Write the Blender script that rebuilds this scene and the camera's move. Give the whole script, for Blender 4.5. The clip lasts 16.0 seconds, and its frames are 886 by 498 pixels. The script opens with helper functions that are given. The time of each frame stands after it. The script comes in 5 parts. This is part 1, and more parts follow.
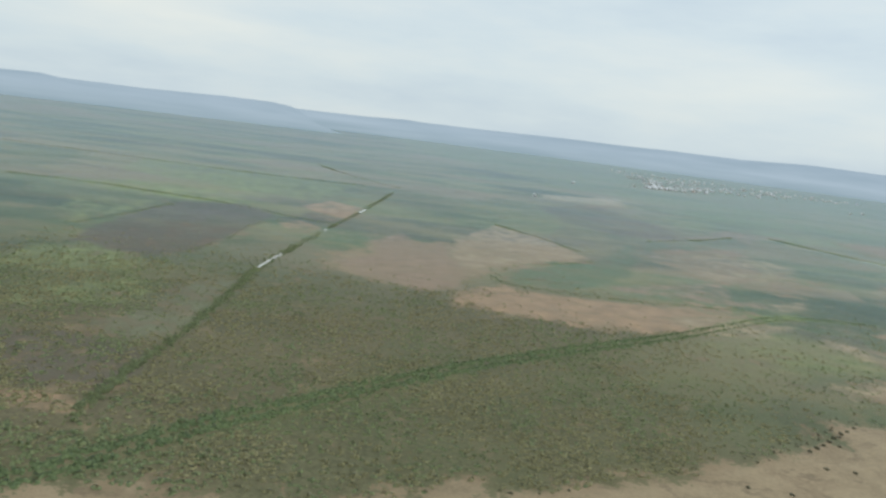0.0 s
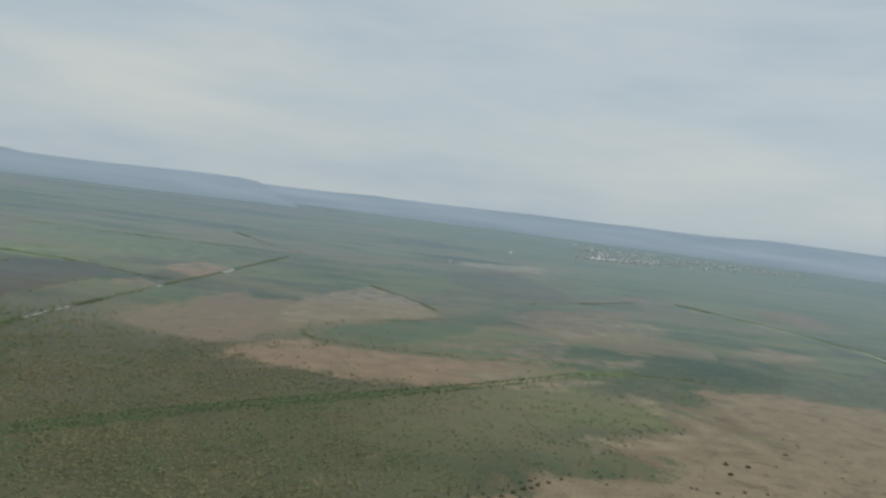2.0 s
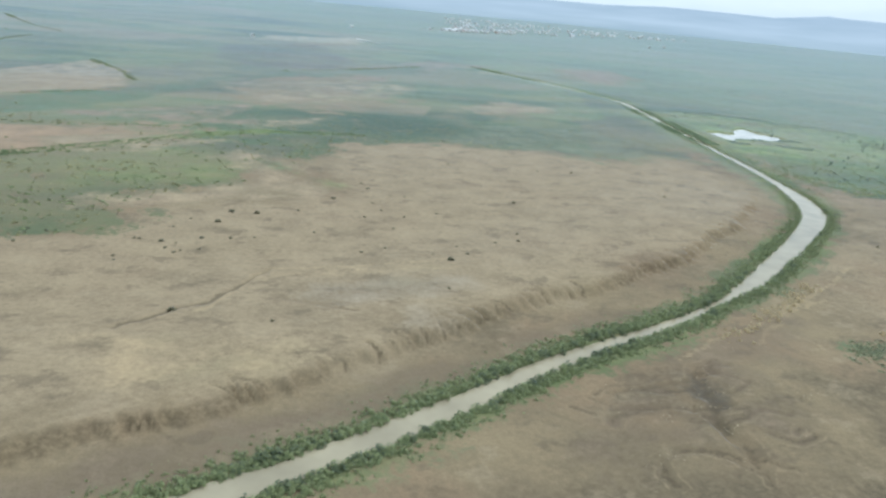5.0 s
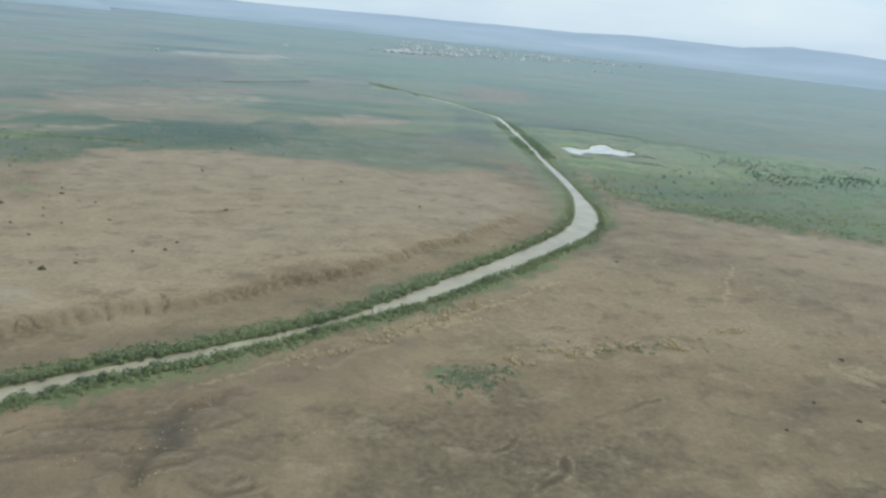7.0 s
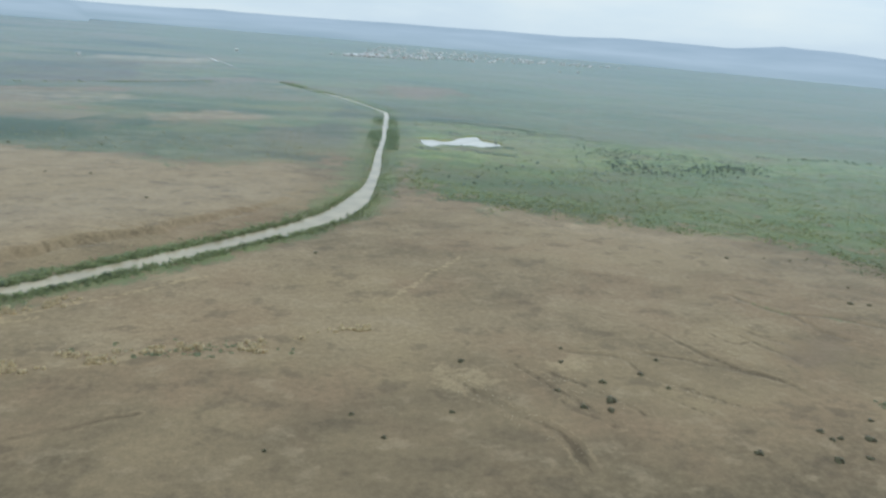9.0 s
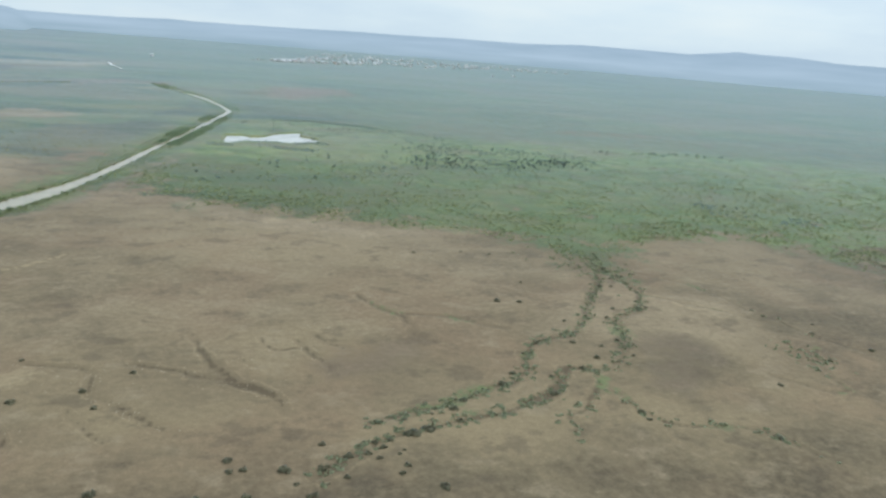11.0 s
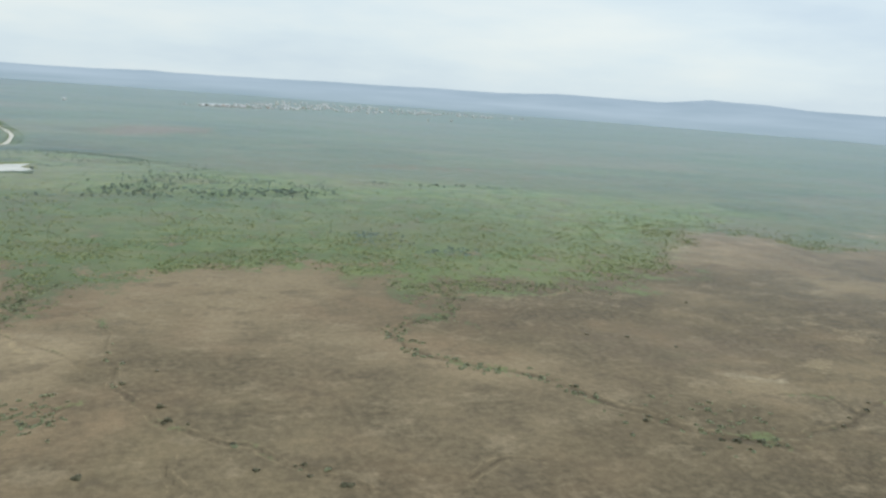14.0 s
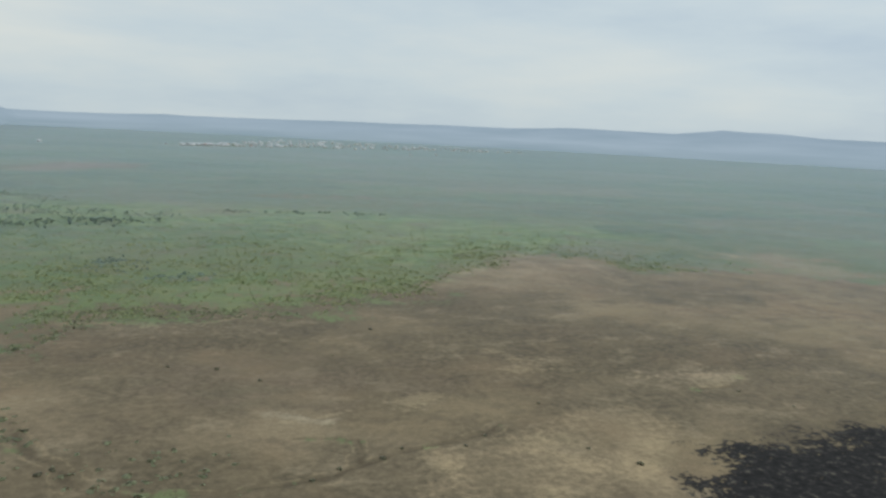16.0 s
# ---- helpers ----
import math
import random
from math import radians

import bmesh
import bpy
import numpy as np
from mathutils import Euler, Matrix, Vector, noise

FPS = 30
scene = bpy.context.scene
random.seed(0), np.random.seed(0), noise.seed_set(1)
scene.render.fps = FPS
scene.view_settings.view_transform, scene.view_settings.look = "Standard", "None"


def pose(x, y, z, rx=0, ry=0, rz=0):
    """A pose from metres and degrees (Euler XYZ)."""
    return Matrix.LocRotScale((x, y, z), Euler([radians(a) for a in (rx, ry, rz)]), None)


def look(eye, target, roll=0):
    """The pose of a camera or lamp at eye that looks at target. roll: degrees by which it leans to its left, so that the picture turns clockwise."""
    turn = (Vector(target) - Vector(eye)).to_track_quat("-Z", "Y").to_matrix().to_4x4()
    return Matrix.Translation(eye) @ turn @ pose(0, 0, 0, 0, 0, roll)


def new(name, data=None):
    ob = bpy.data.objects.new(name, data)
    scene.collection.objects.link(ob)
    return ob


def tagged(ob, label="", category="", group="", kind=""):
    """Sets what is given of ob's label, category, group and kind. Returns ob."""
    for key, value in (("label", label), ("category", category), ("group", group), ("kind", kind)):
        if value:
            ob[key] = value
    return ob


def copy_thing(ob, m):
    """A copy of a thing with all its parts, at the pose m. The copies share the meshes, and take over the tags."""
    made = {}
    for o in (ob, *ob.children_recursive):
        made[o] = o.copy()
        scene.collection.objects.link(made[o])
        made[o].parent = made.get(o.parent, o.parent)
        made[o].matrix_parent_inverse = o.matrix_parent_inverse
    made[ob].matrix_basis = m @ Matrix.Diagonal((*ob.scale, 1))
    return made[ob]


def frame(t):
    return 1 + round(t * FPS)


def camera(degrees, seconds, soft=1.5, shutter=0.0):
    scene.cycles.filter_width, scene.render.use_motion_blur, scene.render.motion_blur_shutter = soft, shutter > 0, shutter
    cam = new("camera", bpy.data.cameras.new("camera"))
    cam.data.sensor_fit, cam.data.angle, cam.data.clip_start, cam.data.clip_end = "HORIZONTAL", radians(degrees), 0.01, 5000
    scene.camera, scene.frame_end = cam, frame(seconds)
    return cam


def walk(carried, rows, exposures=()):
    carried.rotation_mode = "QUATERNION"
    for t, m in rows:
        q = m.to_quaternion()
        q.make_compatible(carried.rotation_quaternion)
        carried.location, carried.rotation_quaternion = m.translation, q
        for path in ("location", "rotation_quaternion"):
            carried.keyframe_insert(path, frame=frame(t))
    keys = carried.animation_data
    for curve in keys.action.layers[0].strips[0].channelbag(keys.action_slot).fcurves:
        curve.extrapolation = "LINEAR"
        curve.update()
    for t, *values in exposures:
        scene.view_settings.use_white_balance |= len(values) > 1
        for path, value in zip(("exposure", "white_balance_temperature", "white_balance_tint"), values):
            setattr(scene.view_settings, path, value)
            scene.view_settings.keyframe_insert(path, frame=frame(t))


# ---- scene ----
cam = camera(62.0, 16.0, soft=2.6)
# seconds, x, y, z, yaw, pitch, lean
PATH = [
    (0, 0.00, 0.00, 61.04, -7.45, -9.28, 7.44),
    (0.5, 18.50, 0.93, 60.28, -7.43, -7.64, 7.59),
    (1, 37.00, 1.78, 59.52, -6.86, -6.67, 7.28),
    (1.5, 55.50, 2.55, 58.75, -6.98, -6.76, 7.37),
    (2, 74.00, 3.26, 57.97, -8.10, -3.15, 7.55),
    (2.5, 92.49, 3.89, 57.19, -12.03, -10.04, 7.34),
    (3, 110.99, 4.46, 56.40, -14.14, -12.35, 6.92),
    (3.2, 118.39, 4.66, 56.08, -14.41, -12.57, 6.60),
    (5.3, 196.07, 6.21, 52.72, -16.34, -19.10, 5.36),
    (5.5, 203.47, 6.30, 52.40, -16.42, -19.09, 5.57),
    (6, 221.96, 6.48, 51.59, -17.30, -18.56, 6.12),
    (6.5, 240.45, 6.60, 50.78, -17.39, -17.49, 6.27),
    (7, 258.95, 6.67, 49.98, -17.51, -16.64, 6.07),
    (7.5, 277.45, 6.68, 49.17, -17.35, -16.43, 5.76),
    (8, 295.94, 6.64, 48.36, -17.05, -16.41, 5.71),
    (8.2, 303.34, 6.61, 48.04, -16.99, -16.37, 5.53),
    (10.3, 381.03, 5.81, 44.69, -17.44, -15.49, 4.23),
    (10.5, 388.43, 5.69, 44.37, -17.99, -15.32, 4.43),
    (11, 406.93, 5.36, 43.58, -18.90, -15.26, 4.57),
    (11.5, 425.43, 4.99, 42.80, -19.40, -15.29, 4.61),
    (12, 443.93, 4.58, 42.03, -19.44, -15.58, 4.41),
    (12.5, 462.43, 4.13, 41.26, -19.20, -15.61, 4.12),
    (13, 480.94, 3.64, 40.50, -19.21, -15.42, 4.32),
    (13.5, 499.45, 3.12, 39.75, -19.27, -15.21, 4.23),
    (14, 517.95, 2.56, 39.01, -18.92, -11.45, 4.26),
    (14.5, 536.46, 1.96, 38.28, -17.34, -7.08, 3.77),
    (15, 554.97, 1.34, 37.55, -16.23, -7.12, 3.11),
    (15.5, 573.49, 0.68, 36.84, -16.34, -7.89, 2.77),
    (16, 592.00, 0.00, 36.14, -16.72, -8.72, 2.91),
]
walk(cam, [(t, pose(x, y, z, 90 + pitch, 0, yaw) @ pose(0, 0, 0, 0, 0, lean)) for t, x, y, z, yaw, pitch, lean in PATH], EXPOSURES := [
    (0.0, 0.03, 6100, 10), (0.5, -0.27, 6100, 10), (1.0, -0.30, 6100, 11), (1.5, -0.29, 6100, 11), (2.0, -0.45, 6080, 11), (2.5, -0.12, 6050, 11), (3.0, 0.02, 5980, 11), (5.5, 0.45, 5620, 9),
    (6.5, 0.21, 5660, 9), (7.5, 0.11, 5680, 9), (10.5, 0.16, 5740, 9), (12.0, 0.2, 5800, 9), (13.0, 0.23, 5840, 9), (13.5, 0.25, 5860, 10), (14.0, 0.15, 6050, 10), (14.5, -0.32, 6050, 10), (15.0, -0.30, 6050, 10), (16.0, -0.19, 6050, 10)])

# ---------------------------------------------------------------- sky and sun
SUN_ELEVATION, SUN_AZIMUTH = 52, 285     # azimuth: degrees from +y towards -x
world = bpy.data.worlds.new("overcast_sky")
scene.world = world
world.use_nodes = True


def node(nt, kind, **values):
    """A shader node; values set its inputs by name (spaces as _), or its own settings."""
    n = nt.nodes.new(kind)
    for key, value in values.items():
        if key.startswith("i") and key[1:].isdigit():
            target = n.inputs[int(key[1:])]
            if isinstance(value, bpy.types.NodeSocket):
                nt.links.new(value, target)
            else:
                target.default_value = value
        else:
            setattr(n, key, value)
    return n


def math_node(nt, op, a, b=0.5, clamp=False):
    return node(nt, "ShaderNodeMath", operation=op, use_clamp=clamp, i0=a, i1=b).outputs[0]


def ramp(nt, fac, *stops):
    n = nt.nodes.new("ShaderNodeValToRGB")
    while len(n.color_ramp.elements) < len(stops):
        n.color_ramp.elements.new(0.5)
    for e, (p, c) in zip(n.color_ramp.elements, stops):
        e.position = p
        e.color = (*c, 1) if isinstance(c, tuple) else (c, c, c, 1)
    nt.links.new(fac, n.inputs[0])
    return n.outputs[0]


def mixed(nt, fac, a, b, mode="MIX"):
    n = nt.nodes.new("ShaderNodeMix")
    n.data_type, n.blend_type = "RGBA", mode
    for socket, value in ((n.inputs[0], fac), (n.inputs[6], a), (n.inputs[7], b)):
        if isinstance(value, bpy.types.NodeSocket):
            nt.links.new(value, socket)
        else:
            socket.default_value = (*value, 1) if isinstance(value, tuple) else value
    return n.outputs[2]


def noise_node(nt, vector, scale, detail=3.0, rough=0.55):
    n = nt.nodes.new("ShaderNodeTexNoise")
    n.inputs["Scale"].default_value, n.inputs["Detail"].default_value, n.inputs["Roughness"].default_value = scale, detail, rough
    nt.links.new(vector, n.inputs["Vector"])
    return n.outputs[0]


nt = world.node_tree
sky = node(nt, "ShaderNodeTexSky", sky_type="NISHITA", sun_disc=False, sun_elevation=radians(SUN_ELEVATION),
           sun_rotation=radians(-SUN_AZIMUTH), altitude=300.0, air_density=1.0, dust_density=4.0)
place = node(nt, "ShaderNodeTexCoord").outputs["Generated"]
flat = node(nt, "ShaderNodeMapping", i0=place, i3=(1.0, 1.0, 4.5)).outputs[0]
veil = noise_node(nt, flat, 1.9, 7.0, 0.56)
cloud = ramp(nt, veil, (0.26, (5.5, 6.45, 7.0)), (0.48, (7.0, 7.75, 7.65)), (0.72, (8.5, 8.65, 7.8)))
clouds = mixed(nt, 0.88, sky.outputs[0], cloud)
background = nt.nodes["Background"]
nt.links.new(clouds, background.inputs[0])
background.inputs[1].default_value = 0.1

sun_data = bpy.data.lights.new("sun", "SUN")
sun_data.energy, sun_data.angle, sun_data.color = 1.0, radians(14), (1.0, 0.965, 0.89)
sun_from = Vector((-math.sin(radians(SUN_AZIMUTH)) * math.cos(radians(SUN_ELEVATION)),
                   math.cos(radians(SUN_AZIMUTH)) * math.cos(radians(SUN_ELEVATION)), math.sin(radians(SUN_ELEVATION))))
sun = new("sun", sun_data)
sun.matrix_world = look(sun_from * 500, (0, 0, 0))


# ---------------------------------------------------------------- materials
def material(name):
    m = bpy.data.materials.new(name)
    m.use_nodes = True
    return m, m.node_tree, m.node_tree.nodes["Principled BSDF"]


def plain_material(name, colour, rough=0.8, scale=2.0, spread=0.25, metal=0.0):
    """One colour with grain and blotches."""
    m, nt, bsdf = material(name)
    where = node(nt, "ShaderNodeTexCoord").outputs["Object"]
    grain = noise_node(nt, where, scale, 5.0)
    dark, light = tuple(c * (1 - spread) for c in colour), tuple(min(1, c * (1 + spread)) for c in colour)
    nt.links.new(ramp(nt, grain, (0.3, dark), (0.7, light)), bsdf.inputs["Base Color"])
    bsdf.inputs["Roughness"].default_value, bsdf.inputs["Metallic"].default_value = rough, metal
    return m


# pale blue sheen on ground and leaves, imitating haze at grazing view
HAZE_SHEEN, HAZE_SHEEN_ROUGH, HAZE_SHEEN_TINT = 0.95, 0.19, (0.53, 0.655, 0.81, 1)


def leaf_material(name, dark, light):
    """Foliage: each leaf tuft has a tone of its own, each plant a slight tint."""
    m, nt, bsdf = material(name)
    each = node(nt, "ShaderNodeNewGeometry").outputs["Random Per Island"]
    plant = node(nt, "ShaderNodeObjectInfo").outputs["Random"]
    where = node(nt, "ShaderNodeNewGeometry").outputs["Position"]
    patch = noise_node(nt, where, 0.05, 3.0)
    tone = math_node(nt, "ADD", math_node(nt, "MULTIPLY", each, 0.45), math_node(nt, "MULTIPLY", plant, 0.2))
    tone = math_node(nt, "ADD", tone, math_node(nt, "MULTIPLY", patch, 0.5))
    colour = ramp(nt, tone, (0.15, dark), (0.85, light))
    nt.links.new(colour, bsdf.inputs["Base Color"])
    bsdf.inputs["Roughness"].default_value = 0.75
    # tinted sheen stands in for haze over the leaves
    bsdf.inputs["Sheen Weight"].default_value = 0.5
    bsdf.inputs["Sheen Roughness"].default_value = 0.3
    bsdf.inputs["Sheen Tint"].default_value = HAZE_SHEEN_TINT
    through_leaf = node(nt, "ShaderNodeBsdfTranslucent", i0=colour)
    both = node(nt, "ShaderNodeMixShader", i0=0.4, i1=bsdf.outputs[0], i2=through_leaf.outputs[0])
    nt.links.new(both.outputs[0], nt.nodes["Material Output"].inputs["Surface"])
    return m




def ground_material():
    """Dry steppe, meadow, ploughed plots and burnt grass, by the masks of the ground's plan."""
    m, nt, bsdf = material("steppe_ground")
    where = node(nt, "ShaderNodeNewGeometry").outputs["Position"]

    def masks(name):
        return node(nt, "ShaderNodeSeparateColor", i0=node(nt, "ShaderNodeAttribute", attribute_name=name).outputs["Color"]).outputs
    green, lush, pale = masks("cover")
    brush, east, _ = masks("brush")
    dark, burn, scarp = masks("soil")
    gully, track, clay = masks("lines")
    wide = noise_node(nt, where, 0.020, 4.0, 0.6)
    mid = noise_node(nt, where, 0.11, 5.0, 0.62)
    fine = noise_node(nt, where, 0.9, 5.0, 0.65)
    speck = noise_node(nt, where, 4.0, 3.0, 0.6)
    long = node(nt, "ShaderNodeMapping", i0=where, i2=(0, 0, 0.30), i3=(0.55, 1.0, 1)).outputs[0]
    streak = noise_node(nt, long, 0.10, 5.0, 0.62)

    def frayed(mask, lo, hi, *grains):
        """A mask whose edge is broken up by noise; nothing where the mask is nil."""
        some = ramp(nt, mask, (0.03, 0.0), (0.14, 1.0))
        for grain, gain in grains:
            mask = math_node(nt, "ADD", mask, math_node(nt, "MULTIPLY", math_node(nt, "SUBTRACT", grain, 0.5), gain))
        return math_node(nt, "MULTIPLY", ramp(nt, mask, (lo, 0.0), (hi, 1.0)), some)

    def share(mask, amount):
        return math_node(nt, "MULTIPLY", mask, amount)
    # bare soil and dry grass
    soil = ramp(nt, wide, (0.34, (0.172, 0.135, 0.084)), (0.5, (0.225, 0.174, 0.106)), (0.64, (0.274, 0.213, 0.126)))
    soil = mixed(nt, share(ramp(nt, streak, (0.40, 0.0), (0.70, 1.0)), 0.4), soil, (0.330, 0.253, 0.147))
    soil = mixed(nt, share(ramp(nt, streak, (0.32, 1.0), (0.46, 0.0)), 0.12), soil, (0.136, 0.108, 0.069))
    soil = mixed(nt, share(ramp(nt, noise_node(nt, where, 0.035, 3.0), (0.48, 0.0), (0.62, 1.0)), 0.45), soil, (0.263, 0.182, 0.113))
    soil = mixed(nt, share(ramp(nt, mid, (0.50, 0.0), (0.70, 1.0)), 0.26), soil, (0.144, 0.116, 0.074))
    straw = ramp(nt, mid, (0.34, (0.290, 0.228, 0.146)), (0.5, (0.330, 0.258, 0.163)), (0.66, (0.372, 0.292, 0.184)))
    straw = mixed(nt, share(ramp(nt, streak, (0.50, 0.0), (0.70, 1.0)), 0.18), straw, (0.267, 0.206, 0.123))
    soil = mixed(nt, share(frayed(pale, 0.15, 0.9, (mid, 0.9), (streak, 0.5), (fine, 0.4)), 0.85), soil, straw)
    soil = mixed(nt, share(frayed(dark, 0.25, 1.0, (mid, 1.5), (streak, 0.6), (fine, 0.3)), 0.75), soil, ramp(nt, fine, (0.4, (0.093, 0.077, 0.050)), (0.62, (0.157, 0.126, 0.079))))
    scab = noise_node(nt, node(nt, "ShaderNodeMapping", i0=where, i1=(13, 71, 0), i3=(0.8, 1.0, 1)).outputs[0], 0.16, 6.0, 0.68)
    soil = mixed(nt, share(ramp(nt, scab, (0.55, 0.0), (0.62, 1.0)), 0.42), soil, (0.118, 0.094, 0.064))
    soil = mixed(nt, share(ramp(nt, scab, (0.37, 1.0), (0.45, 0.0)), 0.4), soil, (0.345, 0.275, 0.178))
    # broken ground: pale clay, gullies, the scarp's face, beaten tracks
    soil = mixed(nt, share(frayed(clay, 0.35, 0.9, (fine, 2.0), (mid, 1.6)), 0.4), soil, (0.412, 0.325, 0.195))
    soil = mixed(nt, share(frayed(track, 0.82, 0.95, (fine, 0.9)), 0.4), soil, (0.449, 0.347, 0.201))
    # gullies: the shade of their depth put into the colour, with pale rims
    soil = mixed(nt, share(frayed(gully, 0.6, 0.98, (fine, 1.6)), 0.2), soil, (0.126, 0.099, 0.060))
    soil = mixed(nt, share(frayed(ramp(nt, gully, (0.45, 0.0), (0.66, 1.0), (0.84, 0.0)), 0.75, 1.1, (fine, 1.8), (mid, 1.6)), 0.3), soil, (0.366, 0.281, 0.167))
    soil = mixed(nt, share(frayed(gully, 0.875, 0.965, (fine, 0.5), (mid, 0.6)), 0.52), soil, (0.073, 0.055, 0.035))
    soil = mixed(nt, share(frayed(scarp, 0.3, 1.0, (fine, 1.8), (mid, 1.2)), 0.5), soil, ramp(nt, fine, (0.42, (0.110, 0.081, 0.048)), (0.6, (0.219, 0.165, 0.097))))
    # meadow and crops
    plots = node(nt, "ShaderNodeTexVoronoi", feature="F1", distance="CHEBYCHEV")
    plots.inputs["Scale"].default_value = 0.012
    plots.inputs["Randomness"].default_value = 0.85
    nt.links.new(node(nt, "ShaderNodeMapping", i0=where, i1=(31, 17, 0), i2=(0, 0, 0.22), i3=(0.6, 1.0, 1)).outputs[0], plots.inputs["Vector"])
    tint = node(nt, "ShaderNodeSeparateColor", i0=plots.outputs["Color"]).outputs[0]
    plot = ramp(nt, tint, (0.0, (0.048, 0.075, 0.046)), (0.25, (0.095, 0.150, 0.064)), (0.5, (0.175, 0.215, 0.098)), (0.72, (0.105, 0.108, 0.078)), (0.92, (0.300, 0.228, 0.152)))
    olive = mixed(nt, 0.65, ramp(nt, mid, (0.36, (0.104, 0.130, 0.075)), (0.5, (0.162, 0.185, 0.101)), (0.64, (0.214, 0.225, 0.135))), plot)
    bright = ramp(nt, mid, (0.36, (0.130, 0.185, 0.062)), (0.5, (0.205, 0.262, 0.090)), (0.64, (0.290, 0.312, 0.120)))
    bright = mixed(nt, share(ramp(nt, streak, (0.48, 0.0), (0.66, 1.0)), 0.55), bright, (0.220, 0.222, 0.113))
    grass = mixed(nt, lush, olive, bright)
    west = math_node(nt, "SUBTRACT", 1.0, math_node(nt, "MULTIPLY", east, 0.6))
    grass = mixed(nt, share(east, 0.4), grass, ramp(nt, mid, (0.36, (0.115, 0.178, 0.070)), (0.5, (0.170, 0.235, 0.090)), (0.64, (0.235, 0.275, 0.112))))
    grass = mixed(nt, share(ramp(nt, noise_node(nt, where, 0.07, 5.0, 0.65), (0.50, 0.0), (0.62, 1.0)), 0.5), grass, (0.235, 0.205, 0.105))
    swath = noise_node(nt, node(nt, "ShaderNodeMapping", i0=where, i1=(7, 3, 0), i2=(0, 0, 0.15), i3=(0.45, 1.0, 1)).outputs[0], 0.022, 4.0, 0.6)
    grass = mixed(nt, share(ramp(nt, swath, (0.48, 0.0), (0.60, 1.0)), math_node(nt, "MULTIPLY", west, 0.55)), grass, (0.262, 0.235, 0.120))
    grass = mixed(nt, share(ramp(nt, swath, (0.35, 1.0), (0.47, 0.0)), math_node(nt, "MULTIPLY", west, 0.6)), grass, (0.058, 0.092, 0.046))
    grass = mixed(nt, share(ramp(nt, wide, (0.55, 0.0), (0.68, 1.0)), 0.4), grass, (0.262, 0.215, 0.140))
    broad = noise_node(nt, node(nt, "ShaderNodeMapping", i0=where, i1=(40, 90, 0), i2=(0, 0, 0.2), i3=(0.5, 1.0, 1)).outputs[0], 0.0045, 3.0, 0.55)
    grass = mixed(nt, share(ramp(nt, broad, (0.50, 0.0), (0.58, 1.0)), math_node(nt, "MULTIPLY", west, 0.55)), grass, (0.250, 0.198, 0.132))
    grass = mixed(nt, share(ramp(nt, broad, (0.38, 1.0), (0.46, 0.0)), math_node(nt, "MULTIPLY", west, 0.6)), grass, (0.056, 0.080, 0.052))
    grass = mixed(nt, share(ramp(nt, fine, (0.50, 0.0), (0.64, 1.0)), 0.4), grass, (0.085, 0.112, 0.056))
    # litter between scrub clumps, darkened for the shade in the gaps
    shaded_litter = ramp(nt, fine, (0.38, (0.070, 0.065, 0.035)), (0.62, (0.150, 0.132, 0.072)))
    grass = mixed(nt, share(brush, 0.8), grass, shaded_litter)
    colour = mixed(nt, frayed(green, 0.36, 0.64, (fine, 2.2), (mid, 3.0)), soil, grass)
    # single fields, each with its own soil or crop
    sown = node(nt, "ShaderNodeAttribute", attribute_name="plot")
    crop = mixed(nt, 1.0, sown.outputs["Color"], ramp(nt, mid, (0.34, (0.72, 0.74, 0.74)), (0.5, (1.0, 1.0, 1.0)), (0.66, (1.26, 1.24, 1.2))), "MULTIPLY")
    crop = mixed(nt, share(ramp(nt, streak, (0.52, 0.0), (0.66, 1.0)), 0.3), crop, (0.150, 0.150, 0.085))
    colour = mixed(nt, share(frayed(sown.outputs["Alpha"], 0.25, 0.95, (fine, 1.1), (mid, 1.8), (wide, 1.2)), 0.8), colour, crop)
    char = ramp(nt, fine, (0.35, (0.012, 0.011, 0.011)), (0.57, (0.026, 0.024, 0.023)), (0.70, (0.120, 0.105, 0.082)))
    colour = mixed(nt, frayed(burn, 0.36, 0.60, (fine, 2.4), (mid, 2.2)), colour, char)
    # tufts and grain
    colour = mixed(nt, 0.22, colour, ramp(nt, fine, (0.34, 0.25), (0.66, 0.75)), "OVERLAY")
    colour = mixed(nt, 0.2, colour, ramp(nt, speck, (0.32, 0.25), (0.68, 0.75)), "OVERLAY")
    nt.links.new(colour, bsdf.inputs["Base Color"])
    bsdf.inputs["Roughness"].default_value = 0.95
    bsdf.inputs["Specular IOR Level"].default_value = 0.2
    # sheen stands in for distance haze, stronger on green ground, none on char
    nt.links.new(math_node(nt, "MULTIPLY", math_node(nt, "SUBTRACT", 1.0, burn), math_node(nt, "ADD", 0.6 * HAZE_SHEEN, share(green, 0.3 * HAZE_SHEEN))), bsdf.inputs["Sheen Weight"])
    bsdf.inputs["Sheen Roughness"].default_value = HAZE_SHEEN_ROUGH
    bsdf.inputs["Sheen Tint"].default_value = HAZE_SHEEN_TINT
    bump = node(nt, "ShaderNodeBump")
    bump.inputs["Strength"].default_value, bump.inputs["Distance"].default_value = 0.35, 0.2
    nt.links.new(fine, bump.inputs["Height"])
    nt.links.new(bump.outputs[0], bsdf.inputs["Normal"])
    return m


